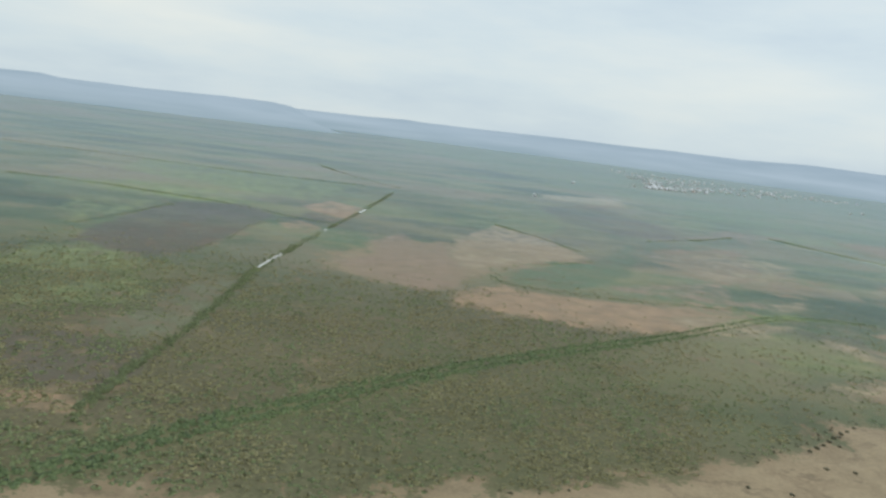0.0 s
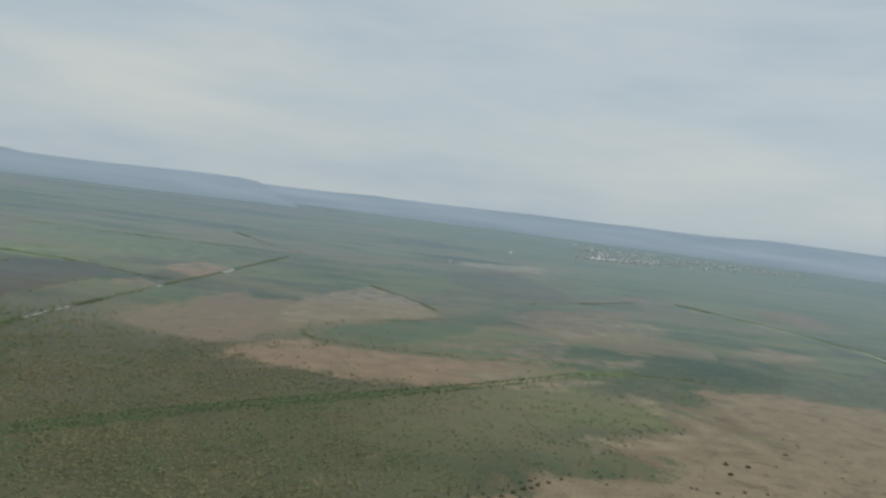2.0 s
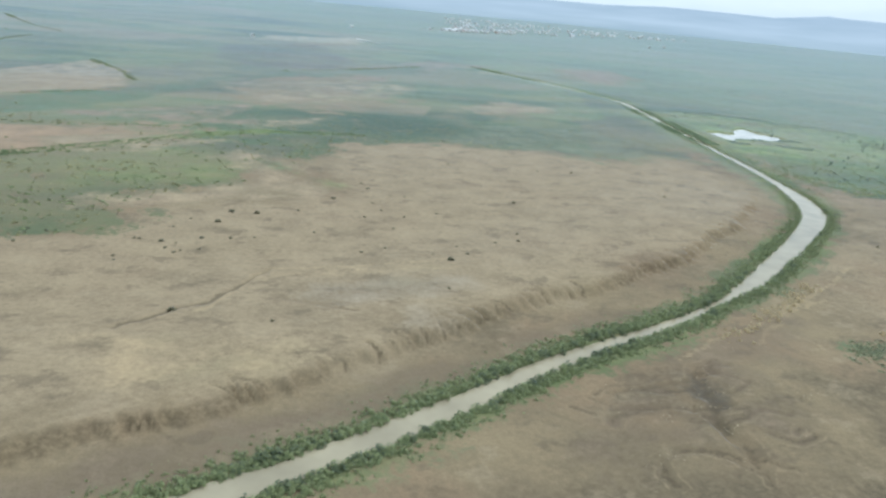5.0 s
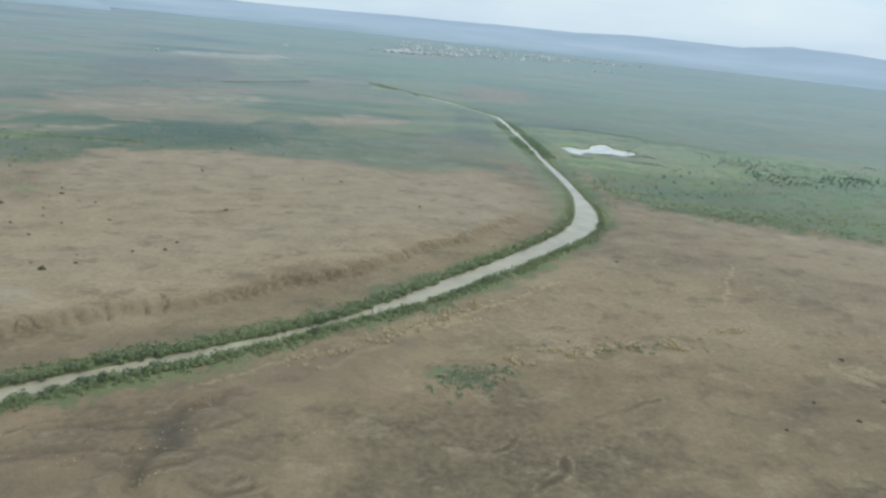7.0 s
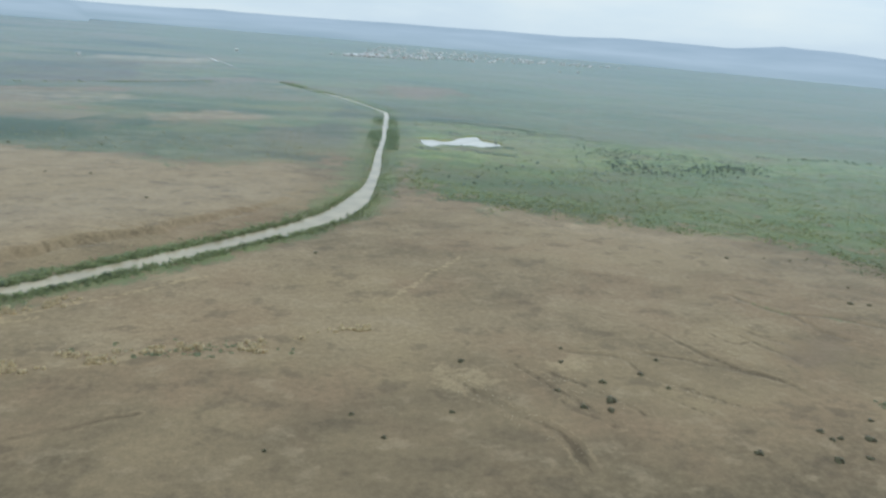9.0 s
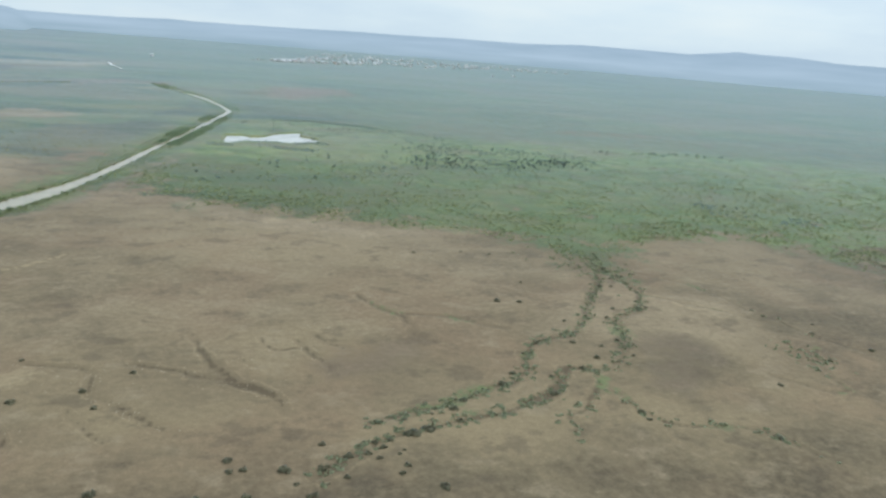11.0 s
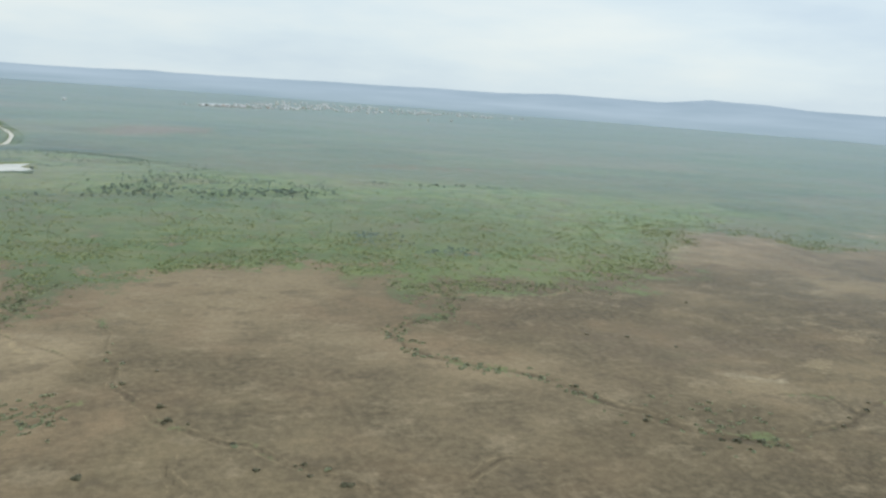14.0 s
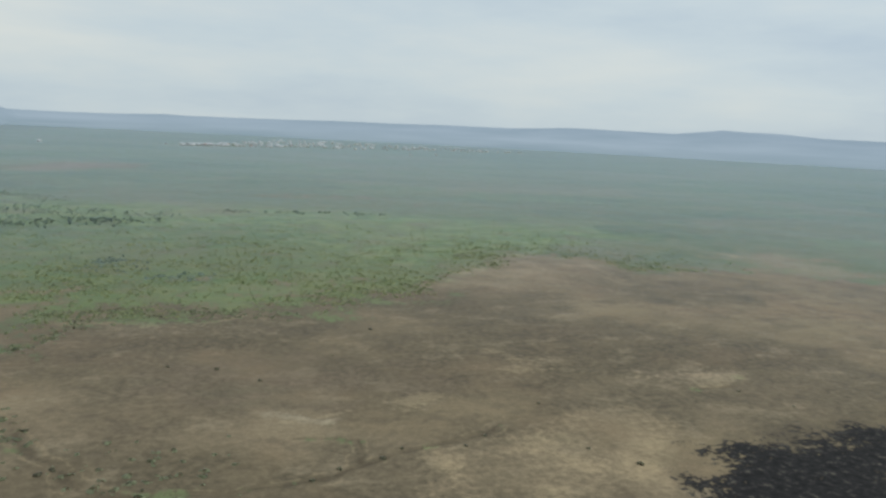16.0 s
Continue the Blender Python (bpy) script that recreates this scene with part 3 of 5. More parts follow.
GULLIES = [  # line, width, depth
    ([(425, 82), (432, 84), (440, 87), (450, 92), (456, 102), (466, 107), (476, 120), (484, 132), (494, 152)], 1.3, 0.8),
    ([(418, 72), (426, 78), (430, 80), (441, 82), (452, 86), (457, 93), (463, 92), (472, 101), (476, 111), (484, 116), (489, 125), (489, 139)], 1.3, 0.8),
    ([(450, 74), (451, 80), (454, 81), (461, 89)], 0.8, 0.5),
    ([(461, 85), (462, 78), (465, 75), (474, 72), (476, 68), (478, 65)], 0.8, 0.5),
    ([(496, 137), (504, 125), (506, 112), (509, 98), (514, 88), (522, 81), (528, 75), (535, 69), (536, 62), (538, 54)], 0.6, 0.3),
    ([(567, 143), (563, 127), (555, 123), (549, 117), (551, 108), (556, 102), (566, 95), (570, 88), (575, 81), (579, 75), (590, 68)], 1.1, 0.55),
    ([(546, 69), (549, 72), (556, 72)], 0.7, 0.4),
    ([(517, 64), (515, 68), (516, 72), (515, 82)], 0.7, 0.4),
    ([(579, 73), (587, 72), (598, 72), (604, 74), (611, 78), (622, 81), (629, 86)], 0.9, 0.5),
    ([(364, 98), (368, 89), (373, 81), (373, 73)], 1.3, 0.8),
    ([(375, 101), (378, 93), (382, 82)], 0.9, 0.5),
    ([(385, 105), (393, 102), (394, 95), (398, 90), (404, 83)], 1.1, 0.7),
    ([(397, 103), (405, 99), (412, 94), (416, 90)], 1.0, 0.6),
    ([(379, 98), (384, 91), (388, 84)], 0.8, 0.5),
    ([(256, 96), (252, 87), (250, 79), (249, 73)], 1.3, 0.7),
    ([(235, 73), (237, 76), (242, 77), (246, 75), (249, 71)], 0.9, 0.5),
    ([(166, 118), (170, 121), (174, 125), (179, 128), (184, 134), (191, 145)], 1.0, 0.6),
    ([(238, 92), (246, 93), (256, 96), (262, 101)], 1.0, 0.5),
    ([(192, 129), (198, 124), (205, 121)], 0.7, 0.4),
    ([(489, 123), (500, 112), (505, 104)], 0.7, 0.35),
    ([(488, 86), (495, 80), (500, 88), (504, 94)], 0.8, 0.4),
    ([(245, 84), (252, 82), (258, 85), (263, 83)], 0.9, 0.4), ([(238, 88), (247, 86), (251, 90)], 0.8, 0.4), ([(251, 93), (258, 90), (264, 94)], 0.8, 0.4),
    ([(236, 71), (236, 74), (236.5, 76), (238, 77), (240, 77.3), (243, 77), (247, 76), (247.5, 74)], 1.4, 0.6), ([(252, 91), (254, 88), (251, 85), (250, 83), (251, 81), (251, 78), (251, 76), (250, 74)], 2.3, 1.0),
    ([(250, 83), (249, 85), (246, 84)], 1.0, 0.5), ([(249, 73), (249, 71), (248, 69)], 0.7, 0.4), ([(251, 74), (253, 72), (255, 71)], 0.8, 0.4), ([(244, 92), (249, 92), (253, 93), (256, 98), (259, 98)], 1.6, 0.6), ([(234, 84), (236, 86), (240, 87), (244, 88), (250, 87), (252, 86)], 1.3, 0.5),
    ([(224, 87), (226, 85)], 0.6, 0.3), ([(227, 88), (229.5, 85.5)], 0.6, 0.3), ([(230.5, 89), (233, 86.5)], 0.6, 0.3), ([(234, 91), (236.5, 88.5)], 0.6, 0.3), ([(237, 92.5), (239, 90)], 0.6, 0.3), ([(295, 73), (298, 75), (301, 79)], 0.7, 0.3), ([(254, 80), (259, 77), (263, 78)], 0.9, 0.4),
    ([(433, 128), (435, 124), (436, 120), (439, 116), (439, 109), (441, 105)], 1.1, 0.6), ([(440, 117), (447, 115), (454, 109)], 1.3, 0.5),
    ([(415, 110), (417, 105), (420, 105)], 0.6, 0.4), ([(420, 108), (422, 102), (424, 97)], 0.9, 0.5), ([(423, 111), (425, 107), (427, 104)], 1.2, 0.5), ([(412, 102), (414, 100)], 0.6, 0.4), ([(409, 101), (412, 95), (415, 92), (416, 86)], 1.0, 0.5),
    ([(405, 113), (407, 107), (409, 99), (411, 96)], 0.9, 0.5), ([(392, 91), (395, 86), (397, 83)], 0.7, 0.4), ([(377, 89), (378, 85), (380, 84), (381, 81)], 0.6, 0.4),
    ([(301, 85), (310, 88), (323, 93)], 0.7, 0.1), ([(286, 84), (292, 82), (296, 85)], 0.6, 0.1), ([(600, 84), (607, 82), (606, 76)], 0.7, 0.3), ([(661, 92), (667, 92), (672, 96)], 0.8, 0.4)]
EROSION = [  # line, width, depth
    ([(235.9, 87.5), (238.6, 87.7), (242.0, 87.9), (244.3, 88.3), (247.5, 87.0), (249.5, 87.7)], 1.0, 0.5),
    ([(242.4, 84.5), (244.2, 85.4), (244.2, 87.1)], 0.7, 0.4),
    ([(244.8, 81.6), (246.9, 82.4), (249.4, 85.3)], 0.7, 0.4),
    ([(249.3, 86.5), (249.9, 83.6), (250.7, 81.9), (250.3, 79.9), (251.4, 77.8)], 2.2, 0.8),
    ([(250.4, 81.9), (251.9, 81.2)], 0.8, 0.4),
    ([(253.2, 93.0), (252.8, 89.1), (253.5, 87.2)], 2.6, 0.5),
    ([(253.8, 93.6), (254.3, 95.7), (256.4, 97.0), (258.5, 96.8), (259.9, 99.0), (262.8, 99.5)], 1.5, 0.7),
    ([(258.1, 97.6), (260.6, 96.6), (262.7, 93.5), (264.0, 92.6)], 0.7, 0.4),
    ([(248.1, 86.7), (251.1, 86.9), (254.2, 85.9), (257.3, 86.2)], 0.8, 0.4),
    ([(257.2, 91.3), (253.9, 90.9)], 0.7, 0.3),
    ([(245.6, 91.8), (249.5, 90.8)], 0.6, 0.3),
    ([(235.2, 91.7), (236.4, 92.8), (237.9, 93.9), (239.0, 94.5)], 0.9, 0.4),
    ([(259.9, 78.6), (261.7, 80.0)], 0.7, 0.3),
    ([(267.8, 86.2), (269.3, 88.0), (271.6, 89.8)], 0.9, 0.4)]
way = np.gradient(SCARP[:, :2], axis=0)
way /= np.hypot(way[:, 0], way[:, 1])[:, None]
bite = np.random.default_rng(23)
RILLS = []     # short rills that bite back into the terrace's edge
for k in range(60, len(SCARP) - 25, 1):
    if bite.uniform() < 0.62:
        x, y = SCARP[k] + way[k] * bite.uniform(-1, 1)
        long, lean = bite.uniform(1.2, 4.2), bite.uniform(-0.5, 0.5)
        out = np.array((-way[k][1], way[k][0])) + lean * way[k]
        RILLS.append((np.array([(x, y) - 1.3 * out, (x, y) + 0.3 * long * out + 0.3 * way[k], (x, y) + long * out]), bite.uniform(0.35, 0.7), bite.uniform(0.5, 1.1)))
GULLY_LINES = [(curve(line, 1.5), w, d) for line, w, d in GULLIES + EROSION] + RILLS + [(CANAL, 1.3, 0.3)]
POND = [(416, 321), (418, 338), (425, 340), (428, 335), (434, 338), (440, 348), (448, 354), (452, 355), (450, 342), (454, 338), (457, 334), (454, 326), (448, 323), (443, 321), (437, 325), (430, 323), (424, 323), (418, 316)]


def river_at(x, y):
    """Distance from the river's middle less half its water's width, and the side."""
    d, share, side = line_distance(x, y, RIVER[::3], 25.0)
    widths = RIVER[::3, 2]
    return d - np.interp(share * (len(widths) - 1), np.arange(len(widths)), widths), side


def fretting(x, y, share):
    """How far rills have bitten back into the terrace's edge."""
    rill = 1 - np.abs(value_noise(share * 300, y * 0.01, 11) * 2 - 1)
    return 3.0 * rill * (0.2 + value_noise(share * 46, y * 0.01, 13)) + 5.0 * (fbm(x, y, 16, 12) - 0.5) + 1.2


def height(x, y):
    """The lie of the land."""
    x, y = np.asarray(x, float), np.asarray(y, float)
    z = 0.5 * (fbm(x, y, 60, 3) - 0.5) + 0.07 * (fbm(x + 0.4 * y, y - 0.4 * x, 9, 5) - 0.5)
    near = (x > -200) & (x < 800) & (y > -60) & (y < 1100)
    xn, yn = x[near], y[near]
    add = np.zeros(xn.shape)
    # terrace north of the river with a fretted edge
    d, share, side = line_distance(xn, yn, SCARP[::2], 50.0)
    comb = fretting(xn, yn, share)
    reach = (1 - smooth(share, 0.72, 1.0)) * (d < 49)
    add += 1.5 * reach * smooth(side * d + comb - 2.2, -1.6, 1.6) * (1 - smooth(d, 6, 48))
    for line, w, depth in GULLY_LINES:
        box = (xn > line[:, 0].min() - 6) & (xn < line[:, 0].max() + 6) & (yn > line[:, 1].min() - 6) & (yn < line[:, 1].max() + 6)
        wx = xn[box] + 2.2 * (fbm(xn[box], yn[box], 4, 21) - 0.5)
        wy = yn[box] + 2.2 * (fbm(xn[box], yn[box], 4, 22) - 0.5)
        dd = line_distance(wx, wy, line)[0]
        add[box] -= np.where(xn[box] < 360, 0.34, 0.2) * depth * (1 - smooth(dd, 0.15 * w, 0.9 * w))
    over, _ = river_at(xn, yn)
    ragged = over + 0.8 * (fbm(xn, yn, 3.5, 31) - 0.5)
    bank = 1 - smooth(ragged, -1.2, 0.5)
    add = add * (1 - smooth(-over, -9, -3)) - 1.3 * bank - 0.25 * (1 - smooth(over, 3, 11))
    pond = inside(xn, yn, POND)
    add -= 0.8 * smooth(pond, -1.0, 1.0)
    z[near] += add
    return z


TRACKS = [[(255, 101), (267, 108), (273, 110), (280, 114), (288, 118), (296, 123), (307, 129), (316, 135), (329, 144)], [(283, 110), (287, 104)], [(389, 237), (397, 274), (406, 303), (417, 358), (440, 440)],
          [(178, 124), (184, 133), (191, 145), (210, 145), (229, 148)], [(274, 106), (292, 120), (305, 125)], [(360, 128), (371, 142), (383, 156)], [(491, 122), (494, 115), (497, 111)]]
CLAY = [(601, 90.5, 6, 0.9), (663, 98, 8, 4), (709, 108.5, 7, 2), (615, 93, 5, 3), (571, 141, 8, 2), (590, 139, 9, 2), (430, 186, 9, 1.5), (382, 101, 10, 3), (322, 110, 11, 2.2), (366, 95, 3, 7), (187, 107, 10, 4), (640, 108, 10, 3)]


def cover(x, y):
    """How green, lush, pale, dark, burnt, scarred, gullied, tracked and clayey the ground is."""
    wx = x + 17 * (fbm(x, y, 13, 41) - 0.5)
    wy = y + 17 * (fbm(x, y, 13, 42) - 0.5)
    margin = inside(wx, wy, MEADOW_EDGE + MEADOW_EDGE_EAST)
    green = np.where(x < 300, smooth(margin, -12, 9), smooth(margin, -16, 14))
    pale = np.zeros(x.shape)
    for k, polygon in enumerate(PALE_FIELDS):
        pale = np.maximum(pale, (0.8 if k < 2 else 0.55) * smooth(inside(wx, wy, polygon), -7, 7))
    green = green * (1 - 0.75 * pale)
    pale = np.maximum(pale, 0.85 * smooth(inside(wx, wy, TERRACE), -8, 10))
    pale = np.maximum(pale, 0.75 * (1 - smooth(np.hypot(wx - 486, (wy - 112) * 1.2), 8, 34)))
    pale = np.maximum(pale, 0.5 * smooth(wy, 92, 122) * smooth(wx, 285, 320) * (1 - smooth(wx, 520, 570)) * (1 - smooth(margin, -12, 2)) * (0.6 + 0.4 * smooth(fbm(x, y, 28, 97), 0.4, 0.6)))
    dark = np.zeros(x.shape)
    for polygon in DARK_PLOTS:
        dark = np.maximum(dark, 0.8 * smooth(inside(wx, wy, polygon), -8, 8))
    dark = np.maximum(dark, (0.36 + 0.56 * smooth(fbm(x, y, 34, 95), 0.42, 0.58)) * smooth(wx, 505, 590) * (1 - smooth(wy, 140, 200)))
    pale = np.maximum(pale, 0.6 * smooth(fbm(x, y, 30, 96), 0.5, 0.66) * smooth(wx, 480, 560) * (1 - smooth(margin, -30, -5)))
    # darker towards the flight line, fading out near y = 92
    dark = np.maximum(dark, (0.82 - 0.22 * smooth(wx, 480, 560)) * (1 - smooth(wy + 24 * (fbm(x, y, 40, 93) - 0.5), 60, 92)))
    green = green * (1 - 0.6 * dark)
    lush = np.zeros(x.shape)
    for polygon in LUSH:
        lush = np.maximum(lush, smooth(inside(wx, wy, polygon), -14, 14))
    over, _ = river_at(x, y)
    strip = 6 + 7 * smooth(y, 170, 260)
    near = 0.85 * (1 - smooth(over, 0.1 * strip, 1.5 * strip))
    green, lush, pale = np.maximum(green, near), np.maximum(lush, 0.8 * near), pale * (1 - near)
    hedge = 1 - smooth(line_distance(wx, wy, HEDGE[::2])[0], 1.5, 7)
    green, lush = np.maximum(green, hedge), np.maximum(lush, hedge)
    spot = 1 - smooth(np.hypot((wx - 295) / 1.5, wy - 101), 1.5, 5)
    green = np.maximum(green, 0.45 * spot)
    lush = np.maximum(lush, smooth(y, 420, 560) * 0.3)
    burnt = smooth(inside(x + 8 * (fbm(x, y, 6, 51) - 0.5), y + 8 * (fbm(x, y, 6, 52) - 0.5), BURN), -4, 9)
    gully, track, clay = np.zeros(x.shape), np.zeros(x.shape), np.zeros(x.shape)
    for lines, field in ((GULLY_LINES, gully), ([(np.array(t, float), 1.1, 0) for t in TRACKS], track)):
        for line, w, depth in lines:
            box = (x > line[:, 0].min() - 8) & (x < line[:, 0].max() + 8) & (y > line[:, 1].min() - 8) & (y < line[:, 1].max() + 8)
            ux = x[box] + 2.2 * (fbm(x[box], y[box], 4, 21) - 0.5)
            uy = y[box] + 2.2 * (fbm(x[box], y[box], 4, 22) - 0.5)
            field[box] = np.maximum(field[box], 1 - np.clip(line_distance(ux, uy, line)[0] / (3.2 * w), 0, 1))
    moist = smooth(gully, 0.3, 0.9) * smooth(fbm(x, y, 7, 77), 0.40, 0.62) * (y < 170) * smooth(x, 415, 440)
    green, lush = np.maximum(green, 0.28 * moist), np.maximum(lush, 0.5 * moist)
    for cx, cy, rx, ry in CLAY:
        clay = np.maximum(clay, 1 - smooth(np.hypot((wx - cx) / rx, (wy - cy) / ry), 0.2, 1.3))
    d, share, side = line_distance(x, y, SCARP[::2], 12.0)
    comb = fretting(x, y, share)
    face = (0.45 + 0.75 * smooth(fbm(x, y, 22, 14), 0.35, 0.6)) * (1 - smooth(np.abs(side * d + comb - 2.0), 0.3, 2.8)) * (1 - smooth(share, 0.7, 1.0)) * (d < 11)
    return green, lush, pale, dark, burnt, face, gully, track, clay


def sown(x, y):
    """Colour and cover of the single fields."""
    wx, wy = x + 7 * (fbm(x, y, 10, 43) - 0.5), y + 7 * (fbm(x, y, 10, 44) - 0.5)
    rgba = np.zeros((len(x), 4))
    for colour, amount, soft, outline in WEST_FIELDS + NEAR_FIELDS + MIDDLE_FIELDS + EAST_FIELDS:
        w = smooth(inside(wx, wy, outline), -soft, soft)
        at = np.nonzero(w > 0.002)[0]
        old, k = rgba[at, 3], w[at]
        rgba[at, :3] = np.where((old > 0.01)[:, None], rgba[at, :3] * (1 - k[:, None]) + np.array(colour) * k[:, None], colour)
        rgba[at, 3] = np.maximum(old * (1 - k), amount * k)
    return rgba


# ---------------------------------------------------------------- ground, hills, water
def mesh_object(name, verts, faces, mat=None, parent=None):
    me = bpy.data.meshes.new(name)
    verts = np.asarray(verts, np.float32).reshape(-1, 3)
    faces = np.asarray(faces, np.int32)
    n, k = faces.shape
    me.vertices.add(len(verts))
    me.vertices.foreach_set("co", verts.ravel())
    me.loops.add(n * k)
    me.loops.foreach_set("vertex_index", faces.ravel())
    me.polygons.add(n)
    me.polygons.foreach_set("loop_start", np.arange(0, n * k, k, dtype=np.int32))
    me.update(calc_edges=True)
    me.validate()
    if mat:
        me.materials.append(mat)
    ob = new(name, me)
    ob.parent = parent
    return ob


def spaced(*spans):
    """Coordinates from spans of (start, end, first step, last step)."""
    out = [spans[0][0]]
    for start, end, a, b in spans:
        while out[-1] < end - 0.3 * b:
            share = (out[-1] - start) / (end - start)
            out.append(out[-1] + a * (b / a) ** min(max(share, 0), 1))
    return np.array(out)


def thicket(x, y):
    """How densely clumps of scrub stand in the green parts: dense by the dry ground's edge, thinning out northwards."""
    west = (1 - smooth(y, 190, 350)) * (1 - 0.75 * smooth(x, 50, 140)) * (1 - smooth(x, 200, 260))
    east = 0.8 * (1 - smooth(y, 140, 320)) * smooth(x, 370, 400) * (1 - smooth(x, 660, 760))
    return np.maximum(west, east) * (0.5 + 0.5 * smooth(fbm(x, y, 15, 61), 0.35, 0.6))



def build_ground():
    xs = spaced((-4700, -130, 300, 1.0), (-130, 165, 1.0, 1.0), (165, 290, 0.55, 0.55), (290, 610, 0.75, 0.75), (610, 745, 0.9, 0.9), (745, 5200, 0.9, 300))
    ys = spaced((-700, 44, 80, 0.8), (44, 150, 0.5, 0.5), (150, 300, 0.5, 2.0), (300, 700, 2.0, 8), (700, 4900, 8, 260))
    gx, gy = np.meshgrid(xs, ys)
    x, y = gx.ravel(), gy.ravel()
    z = height(x, y)
    cols, rows = len(xs), len(ys)
    i = (np.arange(rows - 1)[:, None] * cols + np.arange(cols - 1)[None]).ravel()
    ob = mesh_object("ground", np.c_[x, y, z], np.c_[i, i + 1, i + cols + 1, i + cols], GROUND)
    green, lush, pale, dark, burnt, face, gully, track, clay = cover(x, y)
    one = np.ones(x.shape)
    scrubby = np.where(x < 300, 1.0, 0.12) * np.maximum(thicket(x, y), 0.9 * (1 - smooth(y, 230, 330)) * (1 - 0.7 * smooth(x, 50, 150)) * (x < 262))
    eastern = smooth(x + 0.27 * np.clip(y - 430, 0, 1200), 400, 520)
    for name, chans in (("cover", (green, lush, pale)), ("soil", (dark, burnt, face)), ("lines", (gully, track, clay)), ("brush", (scrubby, eastern, green * 0))):
        att = ob.data.attributes.new(name, "FLOAT_COLOR", "POINT")
        att.data.foreach_set("color", np.c_[chans[0], chans[1], chans[2], one].astype(np.float32).ravel())
    ob.data.attributes.new("plot", "FLOAT_COLOR", "POINT").data.foreach_set("color", sown(x, y).astype(np.float32).ravel())
    ob.data.polygons.foreach_set("use_smooth", np.ones(len(ob.data.polygons), bool))
    return tagged(ob, "dry brown steppe and green flood plain with fields", "ground", kind="structure")


def strip_mesh(name, line, widths, z, mat):
    line = np.asarray(line, float)
    way = np.gradient(line[:, :2], axis=0)
    way /= np.hypot(way[:, 0], way[:, 1])[:, None]
    out = np.c_[-way[:, 1], way[:, 0]]
    across = np.linspace(-1, 1, 5)
    v = np.concatenate([np.c_[line[:, :2] + out * (a * widths)[:, None], np.full(len(line), z)] for a in across])
    n = len(line)
    i = np.concatenate([np.arange(n - 1) + k * n for k in range(4)])
    return mesh_object(name, v, np.c_[i, i + 1, i + n + 1, i + n], mat)


ground = build_ground()
river = strip_mesh("river", RIVER, RIVER[:, 2] + 1.4, -0.40, RIVER_WATER)
tagged(river, "narrow winding river of silty beige water", "river", kind="structure")
pond_verts = [(x, y, -0.42) for x, y in curve(POND + POND[:1], 1.5)[:-1]]
pond_mesh = bpy.data.meshes.new("pond")
pond_mesh.from_pydata(pond_verts, [], [list(range(len(pond_verts)))])
pond_mesh.materials.append(POND_WATER)
tagged(new("pond", pond_mesh), "shallow pale pond lying in the meadow", "pond", kind="structure")
far_pool = strip_mesh("far_pool", curve([(338, 780), (333, 805), (322, 850), (315, 895)], 8), np.linspace(0.8, 2.0, len(curve([(338, 780), (333, 805), (322, 850), (315, 895)], 8))), 0.35, POND_WATER)
tagged(far_pool, "far bright reach of water in the plain", "river", kind="structure")
WET = [(279, 314, 0.55), (384, 398, 0.7), (478, 500, 0.8)]     # stretches of open ditch water: from y to y, half width
for low_end, high_end, half in WET:
    ditch = CANAL[(CANAL[:, 1] > low_end) & (CANAL[:, 1] < high_end)]
    canal_water = strip_mesh("canal_water", ditch, half * (1 + 0.3 * np.sin(np.arange(len(ditch)) * 2.1)), height(*ditch.T) + 0.15, POND_WATER)
    tagged(canal_water, "thin bright ditch water between hedges", "ditch", kind="structure")


def build_hills(name, centre, radius, profile, seed, rough, rows=9):
    """A ridge round the plain: height by heading, falling gently to its foot."""
    az = np.linspace(-115, 75, 1400)
    top = np.interp(az, [p[0] for p in profile], [p[1] for p in profile])
    top = top + rough * (fbm(az * 1.0, az * 0 + seed, 5, seed, 5) - 0.5) + 0.5 * rough * (fbm(az, az * 0 + seed, 1.2, seed + 9, 3) - 0.5) + 0.35 * rough * (fbm(az, az * 0 + seed, 0.45, seed + 19, 2) - 0.5)
    verts = []
    for k in range(rows):
        s = k / (rows - 1)
        r = radius * (0.62 + 0.38 * s)
        a = np.radians(az)
        lift = top * s ** 1.6 + (8 * (fbm(az, az * 0 + k * 0.7, 2.5, seed + 3) - 0.5) * min(1, 3 * s * (1 - s)))
        verts.append(np.c_[centre[0] - np.sin(a) * r, centre[1] + np.cos(a) * r, lift - 3 * (k == 0)])
    n = len(az)
    i = (np.arange(rows - 1)[:, None] * n + np.arange(n - 1)[None]).ravel()
    ob = mesh_object(name, np.concatenate(verts), np.c_[i, i + n, i + n + 1, i + 1], HILL_GLOW)
    ob.data.polygons.foreach_set("use_smooth", np.ones(len(ob.data.polygons), bool))
    return tagged(ob, "low blue-grey ridge far beyond the plain", "hills", kind="structure")


